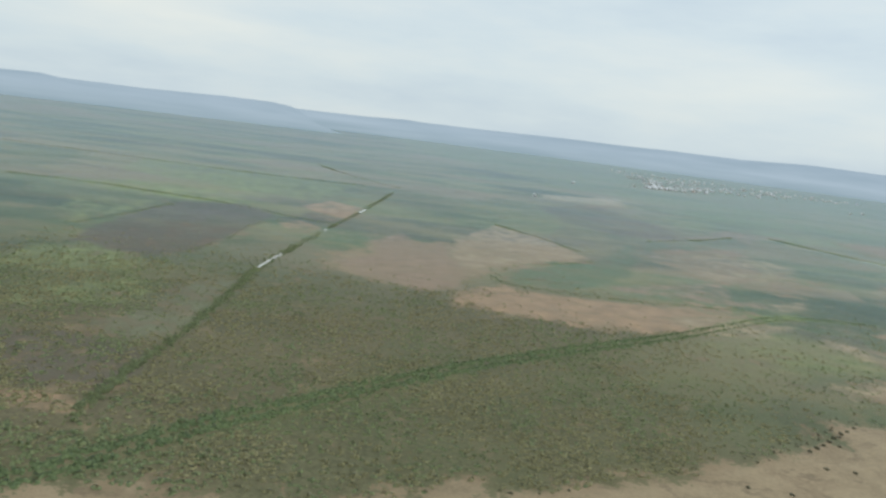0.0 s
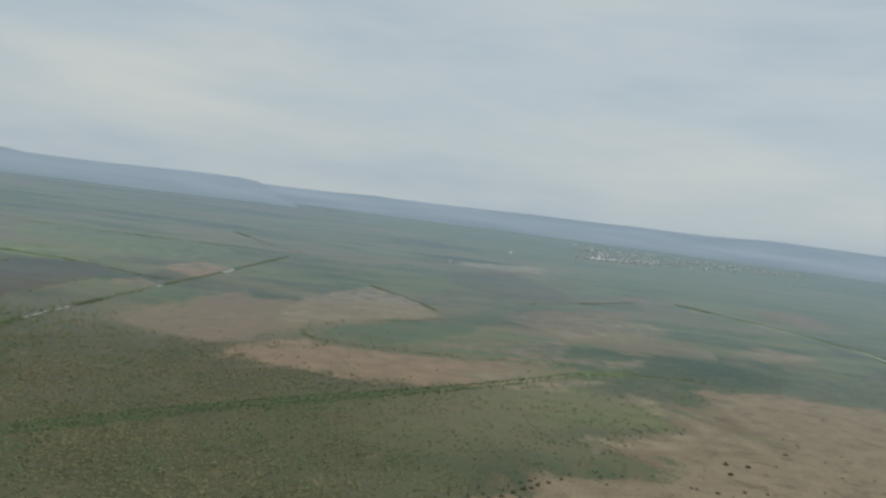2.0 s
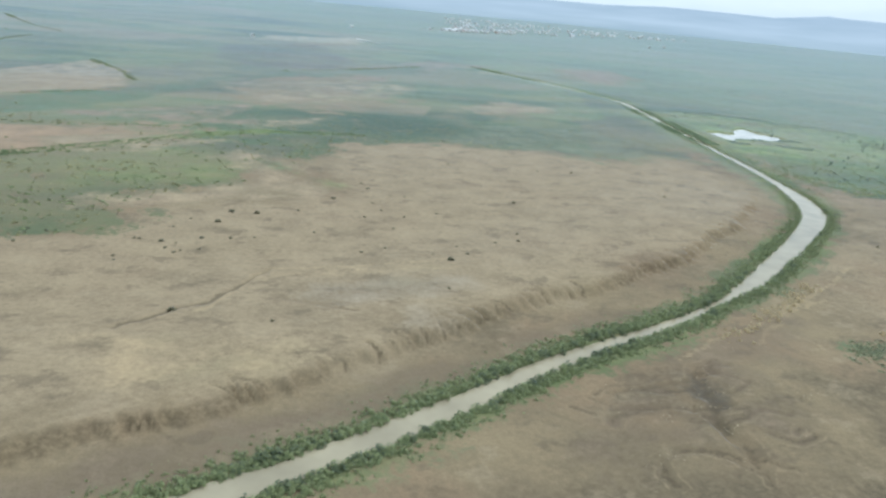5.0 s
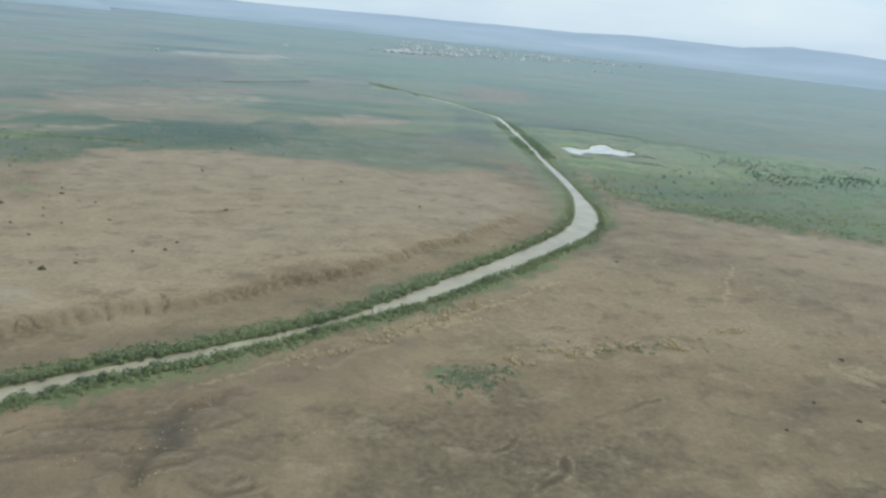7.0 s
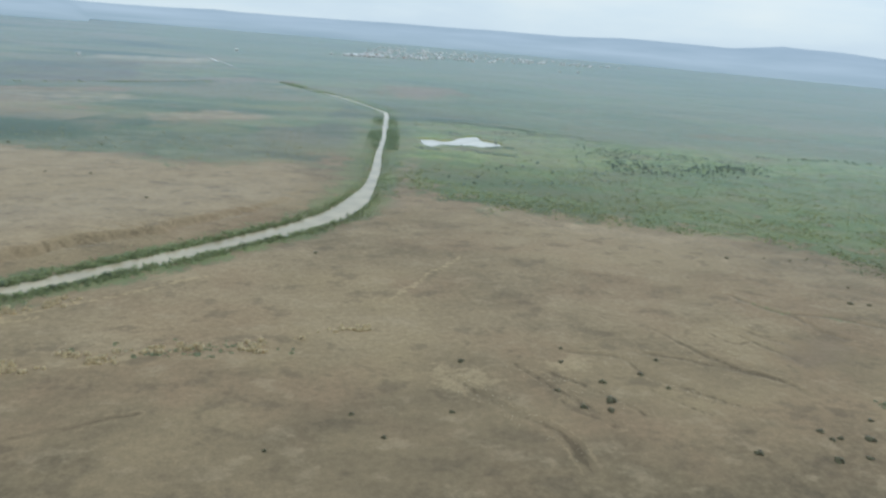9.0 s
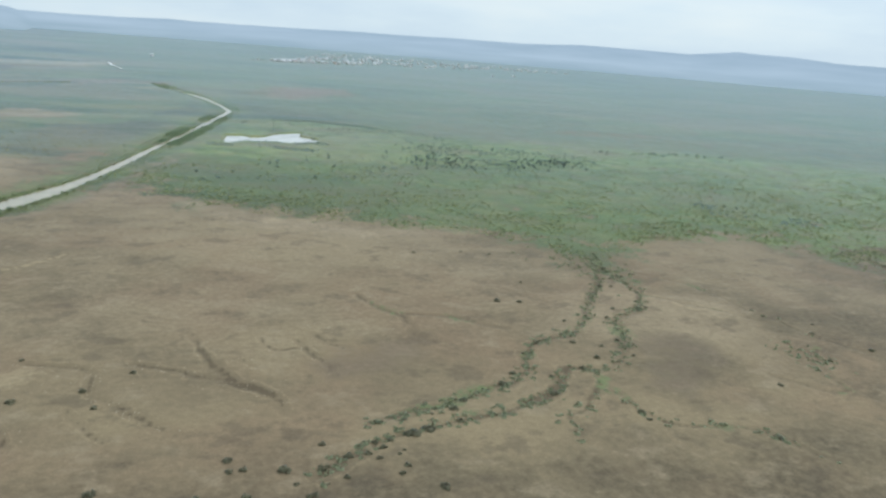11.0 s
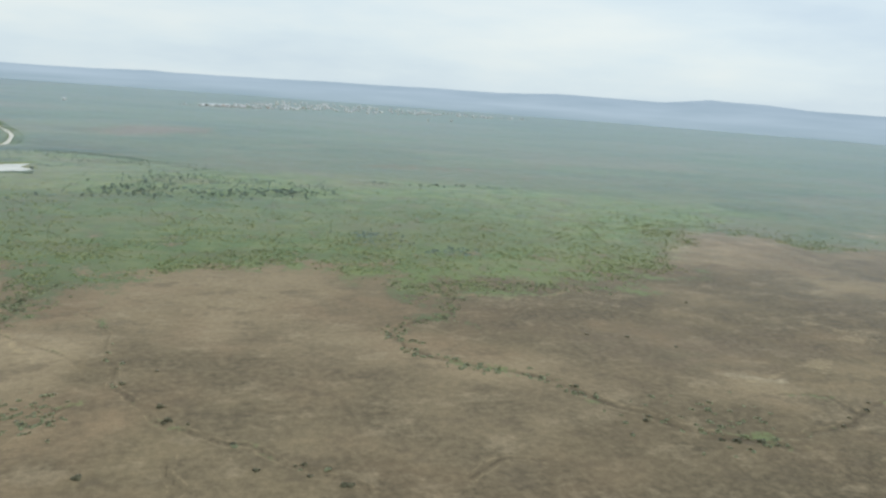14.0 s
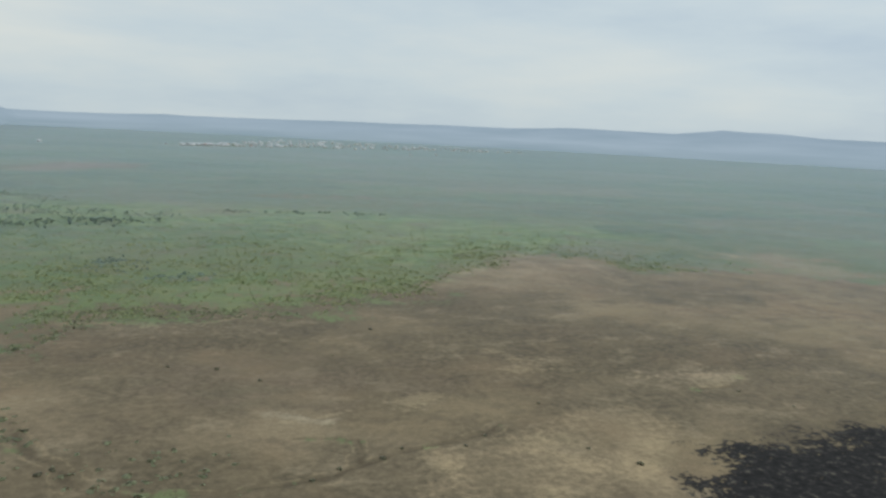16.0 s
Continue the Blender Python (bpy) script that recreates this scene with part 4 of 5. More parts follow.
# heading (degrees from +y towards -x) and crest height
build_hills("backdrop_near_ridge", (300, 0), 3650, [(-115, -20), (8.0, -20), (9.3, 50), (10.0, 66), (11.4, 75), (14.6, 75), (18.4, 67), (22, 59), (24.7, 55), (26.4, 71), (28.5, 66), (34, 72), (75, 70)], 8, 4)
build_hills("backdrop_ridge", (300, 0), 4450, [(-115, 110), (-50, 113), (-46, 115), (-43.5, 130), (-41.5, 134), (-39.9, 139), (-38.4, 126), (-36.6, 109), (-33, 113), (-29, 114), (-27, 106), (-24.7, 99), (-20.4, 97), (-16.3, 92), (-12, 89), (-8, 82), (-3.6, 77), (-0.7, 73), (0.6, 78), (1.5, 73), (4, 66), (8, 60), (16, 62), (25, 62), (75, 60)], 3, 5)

# ---------------------------------------------------------------- plants
rng = np.random.default_rng(7)


def tufts(count, size, shape, lean=0.5, seed=0, low=0.15, rise=0.0):
    """Bent leaf tufts over a mound of that half width, depth and height: points and quads."""
    r = np.random.default_rng(seed)
    a, u = r.uniform(0, 2 * np.pi, count), r.uniform(low, 1, count)
    rad = np.sqrt(np.clip(1 - (u - 0.25) ** 2, 0, 1)) * r.uniform(0.55, 1.0, count)
    lump = 1 + 0.28 * np.sin(3 * a + r.uniform(0, 6)) + 0.18 * np.sin(5 * a + r.uniform(0, 6))
    c = np.c_[np.cos(a) * rad * lump * shape[0], np.sin(a) * rad * lump * shape[1], u * shape[2] * r.uniform(0.75, 1.1, count)]
    out = c + (0, 0, rise)
    out /= np.linalg.norm(out, axis=1)[:, None] + 1e-6
    t = np.cross(out, r.normal(size=(count, 3)))
    t /= np.linalg.norm(t, axis=1)[:, None] + 1e-6
    b = np.cross(out, t)
    s = (size * r.uniform(0.6, 1.4, count))[:, None]
    up = out * s * r.uniform(0.1, lean, (count, 1))
    v = np.stack([c - t * s - b * s * 0.7, c + t * s - b * s * 0.5 + up, c + t * s * 0.7 + b * s + up * 0.3, c - t * s * 0.8 + b * s * 0.8 + up], 1)
    return v.reshape(-1, 3), np.arange(count * 4).reshape(-1, 4)


def scatter_stuff(name, places, scales, variants, mat, label, category):
    """Very many small plants in one mesh."""
    zs = height(places[:, 0], places[:, 1])
    verts, faces, base = [], [], 0
    pick = rng.integers(0, len(variants), len(places))
    for k, (v, f) in enumerate(variants):
        p, s = places[pick == k], scales[pick == k]
        if not len(p):
            continue
        z = zs[pick == k]
        a = rng.uniform(0, 2 * np.pi, len(p))
        ca, sa = np.cos(a)[:, None], np.sin(a)[:, None]
        x = (v[None, :, 0] * ca - v[None, :, 1] * sa) * s[:, None] + p[:, 0:1]
        y = (v[None, :, 0] * sa + v[None, :, 1] * ca) * s[:, None] + p[:, 1:2]
        zz = v[None, :, 2] * (s * rng.uniform(0.7, 1.25, len(p)))[:, None] + z[:, None] - 0.05
        verts.append(np.stack([x, y, zz], -1).reshape(-1, 3))
        faces.append((f[None] + (np.arange(len(p)) * len(v))[:, None, None]).reshape(-1, 4) + base)
        base += len(p) * len(v)
    ob = mesh_object(name, np.concatenate(verts), np.concatenate(faces), mat)
    return tagged(ob, label, category, kind="stuff")


def sample(n, x0, x1, y0, y1):
    return np.c_[rng.uniform(x0, x1, n), rng.uniform(y0, y1, n)]


def beside(line, n, spread, start=0.0, end=1.0):
    """Random places along a line."""
    line = np.asarray(line)[:, :2]
    seg = np.hypot(*np.diff(line, axis=0).T)
    at = rng.uniform(start, end, n) * seg.sum()
    run = np.r_[0, np.cumsum(seg)]
    p = np.c_[np.interp(at, run, line[:, 0]), np.interp(at, run, line[:, 1])]
    return p + rng.normal(0, spread, (n, 2))


SMALL = [tufts(13, 0.20, (0.64, 0.54, 0.24), seed=k, rise=0.6) for k in range(6)]
REEDS = [tufts(32, 0.15, (0.66, 0.58, 0.80), lean=1.1, seed=20 + k, rise=0.45) for k in range(6)]

# the meadow east of the river
p = sample(110000, 372, 770, 130, 320)
g, l = cover(p[:, 0], p[:, 1])[:2]
edge = inside(p[:, 0], p[:, 1], MEADOW_EDGE + MEADOW_EDGE_EAST)
rim = np.exp(-np.clip(edge - 2, 0, 90) / 14.0) + 0.22
clumpy = smooth(fbm(p[:, 0], p[:, 1], 11, 64), 0.38, 0.58)
keep = (rng.uniform(0, 1, len(p)) < 1.7 * smooth(g, 0.2, 0.7) * thicket(p[:, 0], p[:, 1]) * rim * (0.25 + clumpy)) & (inside(p[:, 0], p[:, 1], POND) < -2) & (river_at(p[:, 0], p[:, 1])[0] > 2)
p = p[keep]
tall = rng.uniform(0, 1, len(p)) < 0.45
scatter_stuff("meadow_shrubs", p[tall], rng.uniform(0.3, 0.85, tall.sum()), SMALL, REED_LEAVES, "green low shrubs of the meadow", "shrubs")
scatter_stuff("meadow_grass", p[~tall], rng.uniform(0.3, 0.8, (~tall).sum()), SMALL, PALE_LEAVES, "tall yellowish green grass of the meadow", "grass")

# crops and scrub of the fields west of the river
p = sample(125000, -125, 260, 106, 360)
g, l = cover(p[:, 0], p[:, 1])[:2]
keep = rng.uniform(0, 1, len(p)) < 0.85 * smooth(g, 0.3, 0.85) * thicket(p[:, 0], p[:, 1]) ** 1.3
p = p[keep & (river_at(p[:, 0], p[:, 1])[0] > 3) & (line_distance(p[:, 0], p[:, 1], HEDGE[::2])[0] > 4) & (line_distance(p[:, 0], p[:, 1], CANAL[::2])[0] > 2.5)]
leafy = fbm(p[:, 0], p[:, 1], 14, 63) + rng.normal(0, 0.12, len(p)) + 0.15 * (p[:, 1] < 0.55 * p[:, 0] + 150) * (p[:, 0] < -20) > 0.54
front = 1 + 0.2 * (1 - smooth(p[~leafy][:, 1], 140, 200))
scatter_stuff("field_scrub", p[~leafy], rng.uniform(0.3, 1.15, len(p[~leafy])) * front, SMALL, CROP_LEAVES, "olive tan crop and scrub clumps in fields", "shrubs")
corner = 1 + 0.25 * smooth(-p[leafy][:, 0], 15, 40) * (1 - smooth(p[leafy][:, 1], 130, 160))
scatter_stuff("leafy_scrub", p[leafy], rng.uniform(0.35, 1.15, len(p[leafy])) * corner, SMALL, REED_LEAVES, "green leafy scrub clumps among the fields", "shrubs")

# scrub on the flat north of the terrace
p = sample(5000, 215, 372, 262, 430)
g, l = cover(p[:, 0], p[:, 1])[:2]
p = p[(rng.uniform(0, 1, len(p)) < 0.4 * smooth(g, 0.4, 0.9) * (1 - smooth(p[:, 1], 290, 370))) & (river_at(p[:, 0], p[:, 1])[0] > 4)]
scatter_stuff("flat_scrub", p, rng.uniform(0.3, 0.75, len(p)), SMALL, CROP_LEAVES, "grey-green scrub dotting the flat plain", "shrubs")

# hedge, ditch hedges and field hedges
p = np.concatenate([beside(HEDGE + (-1.2, 1.6), 2400, 0.8), beside(HEDGE + (1.2, -1.6), 2000, 0.7), beside(HEDGE, 800, 3.2)])
p = p[rng.uniform(0, 1, len(p)) < 1 - 0.6 * smooth(p[:, 0], 70, 170)]
scatter_stuff("hedge_shrubs", p, rng.uniform(0.6, 1.3, len(p)) * (1 - 0.4 * smooth(p[:, 0], 70, 170)), SMALL, HEDGE_LEAVES, "bright green hedge of dense leafy shrubs", "hedge")
p = np.concatenate([beside(CANAL, 600, 0.9), beside(CANAL, 900, 0.9, 0.0, 0.4)])
for low_end, high_end, half in WET:
    p = p[(line_distance(p[:, 0], p[:, 1], CANAL)[0] > half + 0.5) | (p[:, 1] < low_end) | (p[:, 1] > high_end)]
scatter_stuff("ditch_reeds", p, rng.uniform(0.45, 0.95, len(p)), REEDS, REED_LEAVES, "dark green reeds lining a straight ditch", "reeds")
p = np.concatenate([beside(curve(h, 4), int(1.6 * np.hypot(*np.diff(np.array(h), axis=0).T).sum()), 1.2) for h in FIELD_HEDGES])
p = p[rng.uniform(0, 1, len(p)) < 0.25 + 1.0 * smooth(fbm(p[:, 0], p[:, 1], 30, 91), 0.4, 0.6)]
scatter_stuff("field_hedges", p, rng.uniform(0.4, 0.95, len(p)) * (1 + 0.8 * smooth(p[:, 1], 380, 480)), SMALL, REED_LEAVES, "thin dark hedges between the fields", "hedge")

# river banks
p = np.concatenate([beside(RIVER, 30000, 4.5, 0.2, 0.72), beside(RIVER, 11000, 6.5, 0.68, 1.0)])
over, side = river_at(p[:, 0], p[:, 1])
reach = np.where(side > 0, 7.5, 4.8) + 6.0 * smooth(p[:, 1], 150, 260)
ragged = fbm(p[:, 0], p[:, 1], 5, 71)
keep = (over > 0.1) & (over < reach * (0.35 + 1.2 * ragged)) & (rng.uniform(0, 1, len(p)) < 1.25 - 1.1 * over / reach)
p, over = p[keep], over[keep]
far = p[(p[:, 1] > 300) & (rng.uniform(0, 1, len(p)) < 0.6 - 0.35 * smooth(p[:, 1], 370, 470)) & (over < 6)]
scatter_stuff("upstream_reeds", far, rng.uniform(0.22, 0.5, len(far)) * (0.6 + smooth(fbm(far[:, 0], far[:, 1], 25, 72), 0.45, 0.6)), REEDS, MEADOW_LEAVES, "green reeds lining the far river", "reeds")
thin = (p[:, 1] <= 300) & (rng.uniform(0, 1, len(p)) < 1 - 0.6 * smooth(p[:, 1], 190, 250))
p, over = p[thin], over[thin]
grow = (1.2 - 0.16 * np.clip(over, 0, 5)) * (1 - 0.6 * smooth(p[:, 1], 160, 240)) * (1 + 1.0 * smooth(p[:, 1], 280, 420) * smooth(fbm(p[:, 0], p[:, 1], 25, 72), 0.4, 0.6))
scatter_stuff("river_reeds", p, rng.uniform(0.22, 0.95, len(p)) * grow, REEDS, REED_LEAVES, "dense green reeds and bushes lining both river banks", "reeds")
near_water = beside(RIVER, 2600, 2.6, 0.2, 0.62)
gap = river_at(near_water[:, 0], near_water[:, 1])[0]
near_water = near_water[(gap > -0.3) & (gap < 1.3) & (fbm(near_water[:, 0], near_water[:, 1], 16, 75) > 0.56)]
scatter_stuff("bank_bushes", near_water, rng.uniform(0.6, 1.3, len(near_water)), REEDS, BANK_LEAVES, "dark bushes overhanging the river's edge", "bushes")

# marsh belts round the pond
p = np.concatenate([beside(curve([(436, 404), (470, 403), (495, 380)], 4), 420, 3.0), beside(curve([(412, 308), (430, 307), (450, 298)], 4), 360, 2.5), beside(curve([(420, 318), (440, 318), (457, 322)], 4), 220, 1.8), beside(curve([(458, 345), (490, 352), (520, 350)], 4), 200, 4.0),
                    beside(curve([(424, 388), (450, 392), (480, 376), (520, 368)], 4), 300, 4.0), beside(curve([(440, 372), (480, 362), (530, 352)], 4), 160, 4.0), beside(curve([(440, 326), (462, 318), (478, 322)], 4), 110, 3.0),
                    beside(curve([(404, 236), (440, 248), (470, 250)], 4), 150, 5.0), beside(curve([(556, 212), (562, 206), (572, 190), (584, 183)], 3), 420, 3.5),
                    beside(curve([(490, 275), (520, 300), (560, 295)], 4), 700, 12.0), beside(curve([(590, 322), (625, 320), (662, 315)], 4), 200, 4.0)])
p = p[smooth(fbm(p[:, 0], p[:, 1], 12, 81), 0.4, 0.6) > rng.uniform(0, 1, len(p))]
scatter_stuff("marsh_reeds", p, rng.uniform(0.5, 1.1, len(p)), SMALL, TREE_LEAVES, "blue-green reed belts in the wet meadow", "reeds")

# a belt of straw tussocks by the river
tussocks = np.concatenate([sample(700, 303, 340, 103, 115), beside(curve([(267, 108), (277, 113), (288, 119), (298, 126), (310, 134)], 2), 140, 1.2), beside(curve([(339, 111), (348, 115), (356, 117)], 2), 50, 0.9)])
across = np.abs(tussocks[:, 1] - np.interp(tussocks[:, 0], (304, 317, 330, 338), (106.5, 109.5, 110.5, 111)))
tussocks = tussocks[(across < 1.0 + 2.6 * fbm(tussocks[:, 0], tussocks[:, 1], 6, 85)) & (fbm(tussocks[:, 0], tussocks[:, 1], 4, 86) > 0.42) | (tussocks[:, 1] > 115) | (tussocks[:, 0] < 303)]
scatter_stuff("straw_tussocks", tussocks, rng.uniform(0.25, 0.8, len(tussocks)), REEDS, DRY_TUFT, "straw yellow tussocks in a belt on bare soil", "grass")

# green tufts in the gullies and the spots by the river
places = [beside(line, int((36 if k < 2 else 22 if k < 4 else 4) * w * len(line) / 8), 0.75) for k, (line, w, depth) in enumerate(GULLY_LINES[:6])] + [beside(GULLY_LINES[5][0], 170, 1.5, 0.0, 0.75), beside(curve([(557, 150), (568, 147), (588, 146), (604, 142)], 2), 240, 2.2)]
places += [np.c_[rng.normal(294.5, 2.6, 230), rng.normal(100.6, 1.9, 230)], np.c_[rng.normal(300, 1.8, 60), rng.normal(103.5, 1.2, 60)], np.c_[rng.normal(327, 7, 60), rng.normal(110.5, 1.4, 60)], np.c_[rng.normal(487, 5, 120), rng.normal(142, 6, 120)], np.c_[rng.normal(500, 2.0, 60), rng.normal(91, 3.5, 60)], np.c_[rng.normal(582, 5, 60), rng.normal(78, 4, 60)]]
p = np.concatenate(places)
scatter_stuff("gully_scrub", p, rng.uniform(0.3, 0.9, len(p)), SMALL, GULLY_LEAVES, "sparse green scrub growing along dry gullies", "shrubs")

# pale clods where the ground has broken open
def clod(seed):
    r = np.random.default_rng(seed)
    v = np.array([(-1, -1, 0), (1, -1, 0), (1, 1, 0), (-1, 1, 0), (-.6, -.6, 1), (.6, -.5, 1), (.5, .6, 1), (-.5, .5, 1)]) * 0.22 + r.normal(0, 0.05, (8, 3))
    return v, np.array([(0, 1, 5, 4), (1, 2, 6, 5), (2, 3, 7, 6), (3, 0, 4, 7), (4, 5, 6, 7)])


CLODS = [clod(k) for k in range(5)]
p = np.concatenate([beside(GULLY_LINES[k][0], n, s) for k, n, s in ((9, 160, 1.1), (10, 70, 0.8), (11, 110, 0.8), (12, 110, 0.9), (13, 70, 0.8), (15, 90, 0.7), (17, 60, 0.8), (14, 40, 1.0))]
                   + [np.c_[rng.normal(322, 7, 130), rng.normal(110.5, 1.6, 130)], sample(160, 380, 420, 94, 108), sample(60, 250, 290, 98, 106), sample(90, 176, 196, 104, 113)])
p = np.concatenate([p] + [beside(curve(line, 1.5), 26, 0.7) for line, w, depth in EROSION] + [beside(np.array(line, float), n, 1.0) for line, n in (([(433, 128), (436, 120), (439, 116), (447, 115), (454, 109)], 60), ([(421, 114), (436, 110)], 80), ([(420, 108), (424, 97)], 70), ([(412, 102), (414, 100)], 30), ([(373, 101), (381, 91)], 80), ([(405, 113), (408, 103)], 40))])
p = p[rng.uniform(0, 1, len(p)) < np.where(p[:, 0] < 300, 0.4, 0.8)]
scatter_stuff("pale_clods", p, rng.uniform(0.14, 0.46, len(p)), CLODS, CLOD, "pale clods of dry clay beside eroded gullies", "clods")


def part(name, shape, mat, parent):
    return mesh_object(name, shape[0], shape[1], mat, parent)


def stems(count, length, thick, seed, spread):
    """A few thin tapered stems from one root."""
    r = np.random.default_rng(seed)
    verts, faces = [], []
    for k in range(count):
        a = 2 * np.pi * k / count + r.uniform(-0.3, 0.3)
        tip = np.array([np.cos(a) * spread, np.sin(a) * spread, length * r.uniform(0.8, 1.1)])
        n = len(verts) * 1
        for h, w in ((0.0, thick), (0.5, thick * 0.7), (1.0, thick * 0.35)):
            c = tip * (h, h, h) * np.array([h, h, 1])
            for q in range(4):
                verts.append((c[0] + w * np.cos(q * np.pi / 2), c[1] + w * np.sin(q * np.pi / 2), c[2] - 0.06 * (h == 0)))
        for ring in range(2):
            for q in range(4):
                faces.append((n + ring * 4 + q, n + ring * 4 + (q + 1) % 4, n + ring * 4 + 4 + (q + 1) % 4, n + ring * 4 + 4 + q))
    return np.array(verts), np.array(faces)


def build_bush(seed):
    """A round steppe bush: dense leaf tufts on a few stems."""
    ob = part("bush", tufts(120, 0.13, (0.66, 0.58, 0.60), lean=0.9, seed=seed, low=0.03, rise=0.3), SCRUB, None)
    part("stem", stems(5, 0.6, 0.03, seed, 0.35), BARK, ob)
    return tagged(ob, "dark green rounded bush on dry steppe", "bush", group="steppe bushes")


BUSHES_WEST = [(174, 125), (189, 183), (183, 184), (180, 176), (228, 147), (225, 181), (260, 196), (210, 154), (177, 164), (183, 164), (172, 155), (169, 162), (161, 153), (219, 214), (220, 208),
               (283, 236), (295, 235), (242, 159), (250, 166), (248, 160), (223, 130), (190, 118), (209, 197), (174, 178), (253, 243), (351, 158), (201, 252), (262, 284), (313, 204)]
BUSHES_EAST = [(458, 122), (462, 121), (467, 132), (460, 93), (446, 90), (449, 93), (452, 86), (457, 103), (463, 102), (461, 79), (475, 70), (467, 100), (471, 102), (466, 111), (454, 99), (464, 96),
               (509, 100), (514, 92), (462, 154), (468, 152), (451, 154), (529, 75), (515, 88), (522, 81), (533, 70), (537, 61), (487, 83), (490, 140), (491, 134), (485, 128), (507, 76), (513, 104)]
BUSHES_FAR_EAST = [(517, 64), (561, 124), (597, 105), (609, 116), (570, 91), (601, 73), (612, 79), (623, 81), (634, 75), (667, 90), (634, 90), (618, 131), (591, 111), (584, 113), (575, 80), (671, 83), (638, 70)]
# x, y, size
RIM_BUSHES = [(385.8, 93.8, 0.96), (384.2, 88.3, 1.15), (382.8, 85.6, 0.8), (379.4, 87.0, 0.81), (377.9, 92.2, 0.65), (366.8, 103.0, 0.78), (382.3, 101.0, 0.65), (384.6, 106.0, 0.56), (398.5, 100.1, 0.7),
              (396.7, 73.0, 0.83), (393.1, 95.6, 0.72), (395.0, 90.9, 0.64), (409.4, 76.7, 0.88), (406.2, 70.0, 1.02), (410.9, 74.7, 0.61), (409.5, 74.6, 0.69), (361, 88, 0.6), (348, 89, 0.6), (337, 82, 0.5), (351, 83, 0.55)]
GULLY_BUSHES = [(430.2, 78.9, 1.3), (432.5, 79.7, 1.3), (436.9, 81.1, 0.85), (418.8, 73.6, 0.8), (421.1, 71.5, 0.61), (417.5, 69.0, 0.59), (427.9, 72.6, 0.69), (430.7, 67.9, 0.89), (424.3, 75.7, 0.65), (419.6, 78.4, 0.65),
                (415.0, 73.9, 1.1), (422.1, 75.8, 0.82), (445.9, 90.1, 0.63), (452.0, 85.8, 0.63), (461.2, 78.7, 0.52), (461.0, 77.1, 0.51), (426.2, 76.7, 0.7), (448.5, 92.6, 0.7), (437, 84, 0.8), (439, 86, 0.8)]
EAST_BUSHES = [(482.8, 128.6, 0.95), (487.6, 132.8, 0.56), (490.1, 134.3, 0.7), (528.1, 74.9, 0.4), (529.3, 72.5, 0.48), (532.4, 70.1, 0.69), (536.9, 60.3, 0.57), (514.5, 87.5, 0.53), (517.2, 86.7, 0.43), (580.5, 72.2, 0.7),
               (582.3, 71.5, 0.9), (585.6, 70.9, 0.9), (474.9, 69.6, 0.55), (516.9, 63.8, 0.46)]
EDGE_BUSHES = [(75, 118, 0.9), (87, 117, 0.8), (82, 126, 0.7), (90, 124, 0.7), (106, 137, 0.8), (112, 136, 0.8), (139, 131, 0.7), (108, 146, 0.9), (111, 148, 1.0), (114, 150, 0.9), (117, 152.5, 1.0), (120, 155, 1.1),
               (124, 158, 0.9), (127, 160, 0.8), (131, 163, 0.8), (98, 144, 0.7), (92, 142, 0.7), (122, 156, 0.9), (118, 150, 0.8)]
SIZED_BUSHES = RIM_BUSHES + GULLY_BUSHES + EAST_BUSHES + EDGE_BUSHES
bush_places = np.array(BUSHES_WEST + BUSHES_EAST + BUSHES_FAR_EAST + [(x, y) for x, y, size in SIZED_BUSHES], float)
extra = np.concatenate([beside(GULLY_LINES[k][0], n, 1.4) for k, n in ((0, 5), (1, 8), (4, 3), (5, 6), (8, 5))] + [beside(curve([(410, 68), (420, 74), (432, 79)], 2), 12, 1.8), sample(26, 130, 235, 148, 205), beside(curve([(84, 138), (103, 149), (117, 157), (130, 166), (143, 169), (160, 166), (176, 156)], 3), 42, 1.6), beside(curve([(-30, 108), (0, 112), (44, 120)], 3), 12, 1.5)])
bushes = [build_bush(100 + k) for k in range(5)]
bush_places_all = np.concatenate([bush_places, extra])
for k, ((x, y), z) in enumerate(zip(bush_places_all, height(*bush_places_all.T))):
    size = rng.uniform(0.4, 0.85) * (0.7 if x > 540 else 1.0) if k < len(bush_places) else rng.uniform(0.3, 0.6)
    if len(bush_places) - len(SIZED_BUSHES) <= k < len(bush_places):
        size = 0.9 * SIZED_BUSHES[k - len(bush_places)][2]
    m = pose(x, y, z - 0.04, 0, 0, rng.uniform(0, 360))
    if k < 5:
        bushes[k].matrix_basis = m
    else:
        copy_thing(bushes[k % 5], m).scale = (size * rng.uniform(0.9, 1.3), size, size * rng.uniform(0.7, 0.95))


def build_tree(seed, tall, wide):
    """A small tree: forked trunk and an uneven crown of leaf clumps."""
    root = new("tree")
    r = np.random.default_rng(seed)
    part("trunk", stems(4, tall * 0.7, 0.09, seed, wide * 0.35), BARK, root)
    vs, fs, base = [], [], 0
    for k in range(8):
        a = r.uniform(0, 2 * np.pi)
        v, f = tufts(22, 0.21, np.array((0.46, 0.42, 0.42)) * wide * r.uniform(0.6, 1.05), lean=0.9, seed=seed * 11 + k, low=-0.8)
        v = v + (np.cos(a) * wide * 0.42, np.sin(a) * wide * 0.42, tall * r.uniform(0.38, 0.82))
        vs.append(v), fs.append(f + base)
        base += len(v)
    part("crown", (np.concatenate(vs), np.concatenate(fs)), TREE_LEAVES, root)
    return tagged(root, "small dark tree standing in the green meadow", "tree", group="meadow trees")


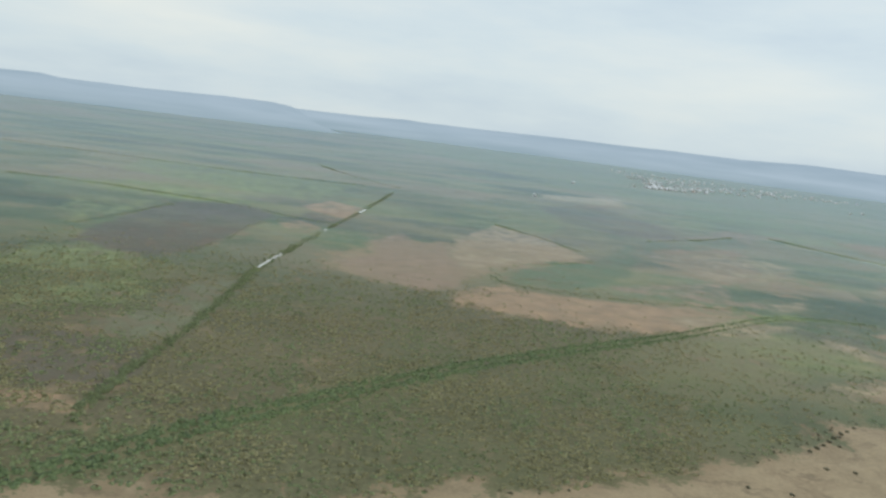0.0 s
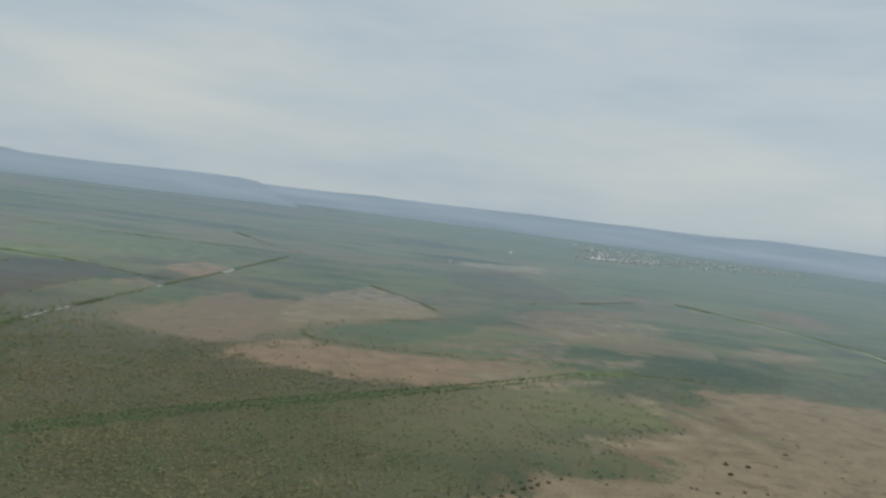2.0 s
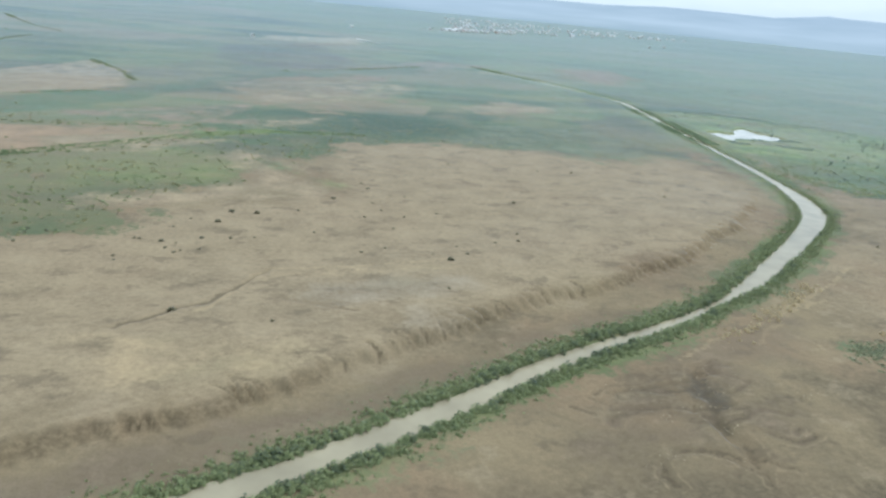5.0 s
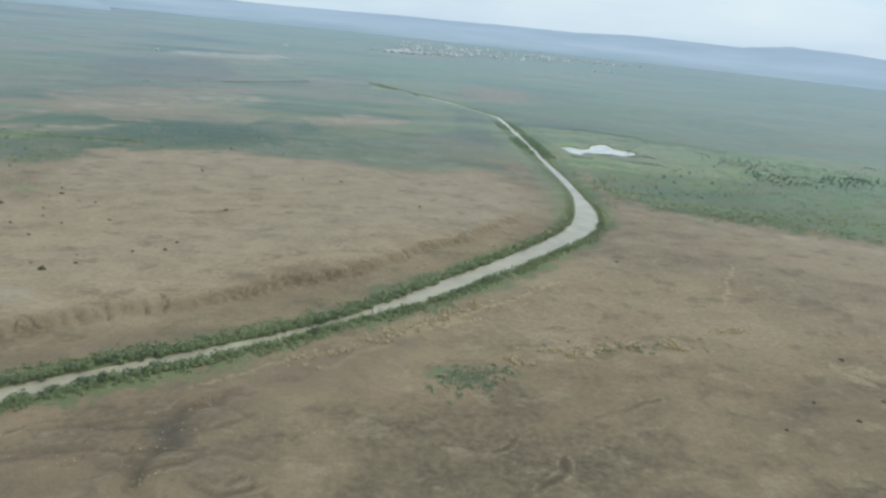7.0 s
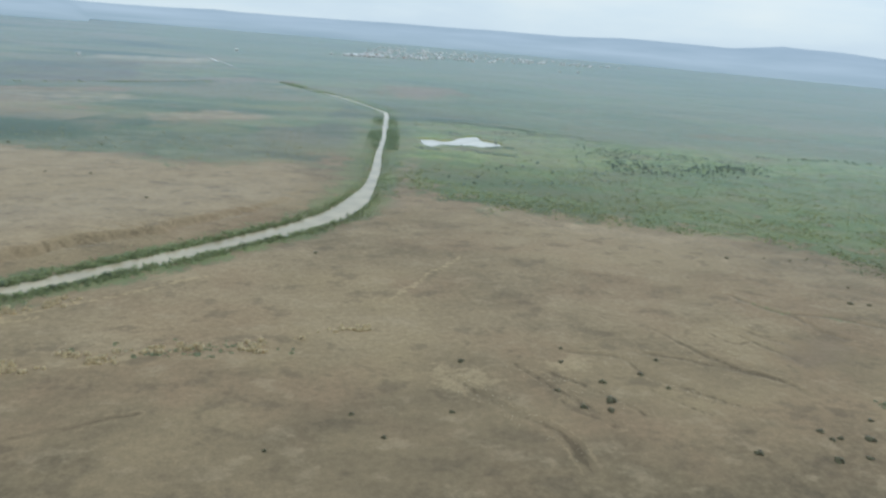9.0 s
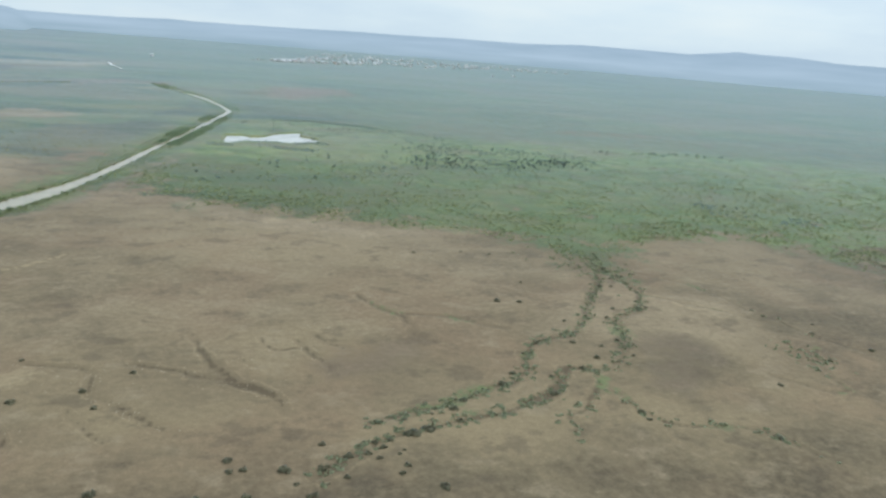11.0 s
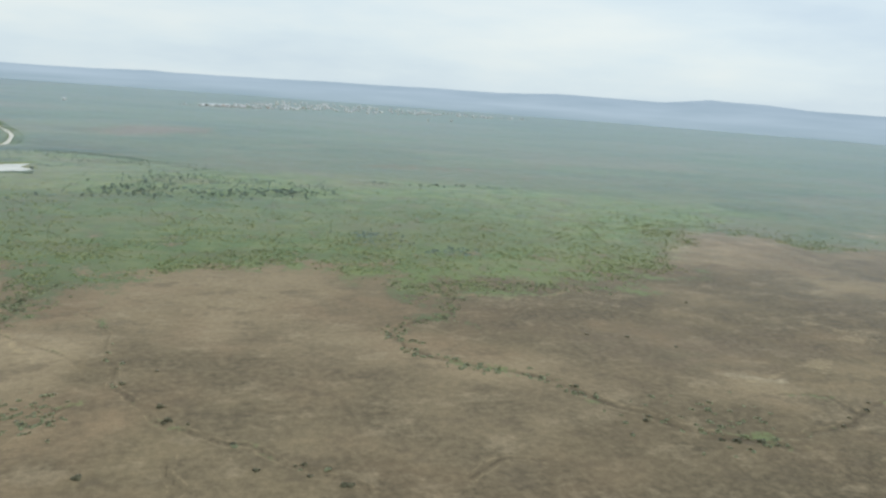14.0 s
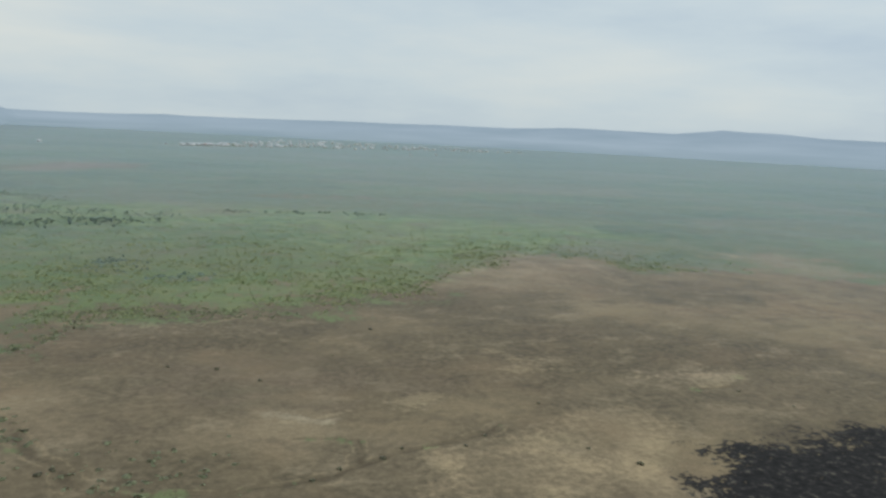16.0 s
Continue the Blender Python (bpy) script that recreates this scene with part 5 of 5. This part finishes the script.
GROVE = [(484, 268), (500, 341), (575, 305), (560, 280), (529, 266)]
p = sample(2600, 476, 590, 258, 345)
grove = p[inside(p[:, 0], p[:, 1], GROVE) + rng.normal(0, 4, len(p)) > 0]
grove = grove[fbm(grove[:, 0], grove[:, 1], 13, 82) + rng.normal(0, 0.06, len(grove)) > 0.47][:330]
lone = np.array([(406, 246), (424, 238), (430, 265), (445, 283), (454, 289), (470, 262), (476, 275), (480, 300), (426, 262), (433, 268), (417, 248), (452, 262), (486, 262), (455, 336), (490, 324), (487, 280), (483, 263), (453, 280), (444, 273), (432, 259), (442, 240), (412, 237), (498, 317), (500, 300)], float)
row_east = beside(curve([(590, 322), (613, 320), (640, 322), (662, 315)], 4), 26, 3.0)
row_pond = beside(curve([(432, 392), (455, 385), (480, 372), (500, 360)], 4), 30, 3.5)
row_mid = beside(curve([(556, 212), (568, 200), (585, 183)], 3), 22, 2.5)
trees = [build_tree(k + 1, 2.9 + 0.5 * (k % 3), 1.5 + 0.2 * (k % 2)) for k in range(4)]
grove = grove[np.argsort(grove[:, 1])]
tree_places = np.concatenate([grove[:170], lone, row_east, row_pond, row_mid])
for k, ((x, y), z) in enumerate(zip(tree_places, height(*tree_places.T))):
    small = 0.55 if k >= len(tree_places) - len(row_mid) - len(row_pond) else 1.0
    size = rng.uniform(0.24, 0.46) * small
    m = pose(x, y, z - 0.05, 0, 0, rng.uniform(0, 360))
    if k < 4:
        trees[k].matrix_basis = m
        trees[k].scale = (0.42, 0.42, 0.3)
    else:
        copy_thing(trees[k % 4], m).scale = (size * 1.15, size * 1.15, size * rng.uniform(0.6, 0.85))
CROWN = [tufts(46, 0.13, (0.62, 0.56, 0.85), lean=0.9, seed=60 + k, low=0.05, rise=0.3) for k in range(4)]
p = np.concatenate([grove[170:], sample(190, 484, 580, 262, 340)])
p = p[inside(p[:, 0], p[:, 1], GROVE) > -4]
scatter_stuff("grove_thicket", p, rng.uniform(0.4, 0.85, len(p)), CROWN, TREE_LEAVES, "dusky blue-green thicket between the meadow trees", "bushes")


# ---------------------------------------------------------------- village
def box_shape(w, d, h):
    x, y = w / 2, d / 2
    v = [(-x, -y, 0), (x, -y, 0), (x, y, 0), (-x, y, 0), (-x, -y, h), (x, -y, h), (x, y, h), (-x, y, h)]
    return np.array(v), np.array([(0, 1, 5, 4), (1, 2, 6, 5), (2, 3, 7, 6), (3, 0, 4, 7), (4, 5, 6, 7)])


def roof_shape(w, d, h, rise):
    x, y, t = w / 2 + 0.4, d / 2 + 0.4, 0.15
    v = [(-x, -y, h), (x, -y, h), (x, 0, h + rise), (-x, 0, h + rise), (-x, y, h), (x, y, h)]
    v += [(a, b, c + t) for a, b, c in v]
    f = [(0, 1, 2, 3), (3, 2, 5, 4), (6, 9, 8, 7), (9, 10, 11, 8), (0, 6, 7, 1), (4, 5, 11, 10), (0, 3, 9, 6), (3, 4, 10, 9), (1, 7, 8, 2), (2, 8, 11, 5)]
    return np.array(v), np.array(f)


def build_house(w, d, h, roof, label):
    w, d, h = 0.72 * w, 0.72 * d, 0.75 * h
    root = new("house")
    part("wall", box_shape(w, d, h), PLASTER, root)
    part("roof", roof_shape(w, d, h + 0.02, 1.3), roof, root)
    return tagged(root, label, "house", group="village houses")


houses = [build_house(8, 5.5, 3.0, ROOFS[0], "white house with a pale sheet-metal roof"), build_house(6.5, 5, 2.8, ROOFS[0], "small white house with a pale metal roof"),
          build_house(7, 5, 2.9, ROOFS[1], "white house with a grey sheet roof"), build_house(7, 5.5, 3.0, ROOFS[2], "limewashed house with a rust-red roof"),
          build_house(14, 6, 3.4, ROOFS[0], "long pale farm building with a metal roof")]
# front edge of the village: x, y, depth
front = np.array([(520, 1280, 15), (570, 1300, 60), (650, 1340, 350), (750, 1400, 600), (900, 1500, 560), (1040, 1600, 400), (1200, 1720, 250), (1380, 1870, 200)], float)
n_houses = 290
share = rng.beta(1.15, 1.6, n_houses)
hx = np.interp(share, np.linspace(0, 1, len(front)), front[:, 0])
hy = np.interp(hx, front[:, 0], front[:, 1]) + rng.uniform(0, 1, n_houses) ** 1.3 * 1.25 * np.interp(hx, front[:, 0], front[:, 2])
lonely = np.array([(500, 1290), (197, 793), (345, 1150), (900, 1250), (960, 1300)], float)
hx, hy = np.r_[hx, lonely[:, 0]], np.r_[hy, lonely[:, 1]]
for k, (x, y, z) in enumerate(zip(hx, hy, height(hx, hy))):
    which = k if k < 5 else 1 if k >= n_houses else int(rng.choice(5, p=(0.40, 0.30, 0.20, 0.03, 0.07)))
    m = pose(x, y, z - 0.1, 0, 0, rng.choice((10, 100)) + rng.normal(0, 8))
    if k < 5:
        houses[k].matrix_basis = m
    else:
        copy_thing(houses[which], m)
# village trees
p = np.c_[hx, hy][rng.integers(0, n_houses, 110)] + rng.normal(0, 18, (110, 2))
scatter_stuff("village_greenery", p, rng.uniform(1.6, 3.2, len(p)), SMALL, MEADOW_LEAVES, "grey-green garden trees between the village houses", "trees")
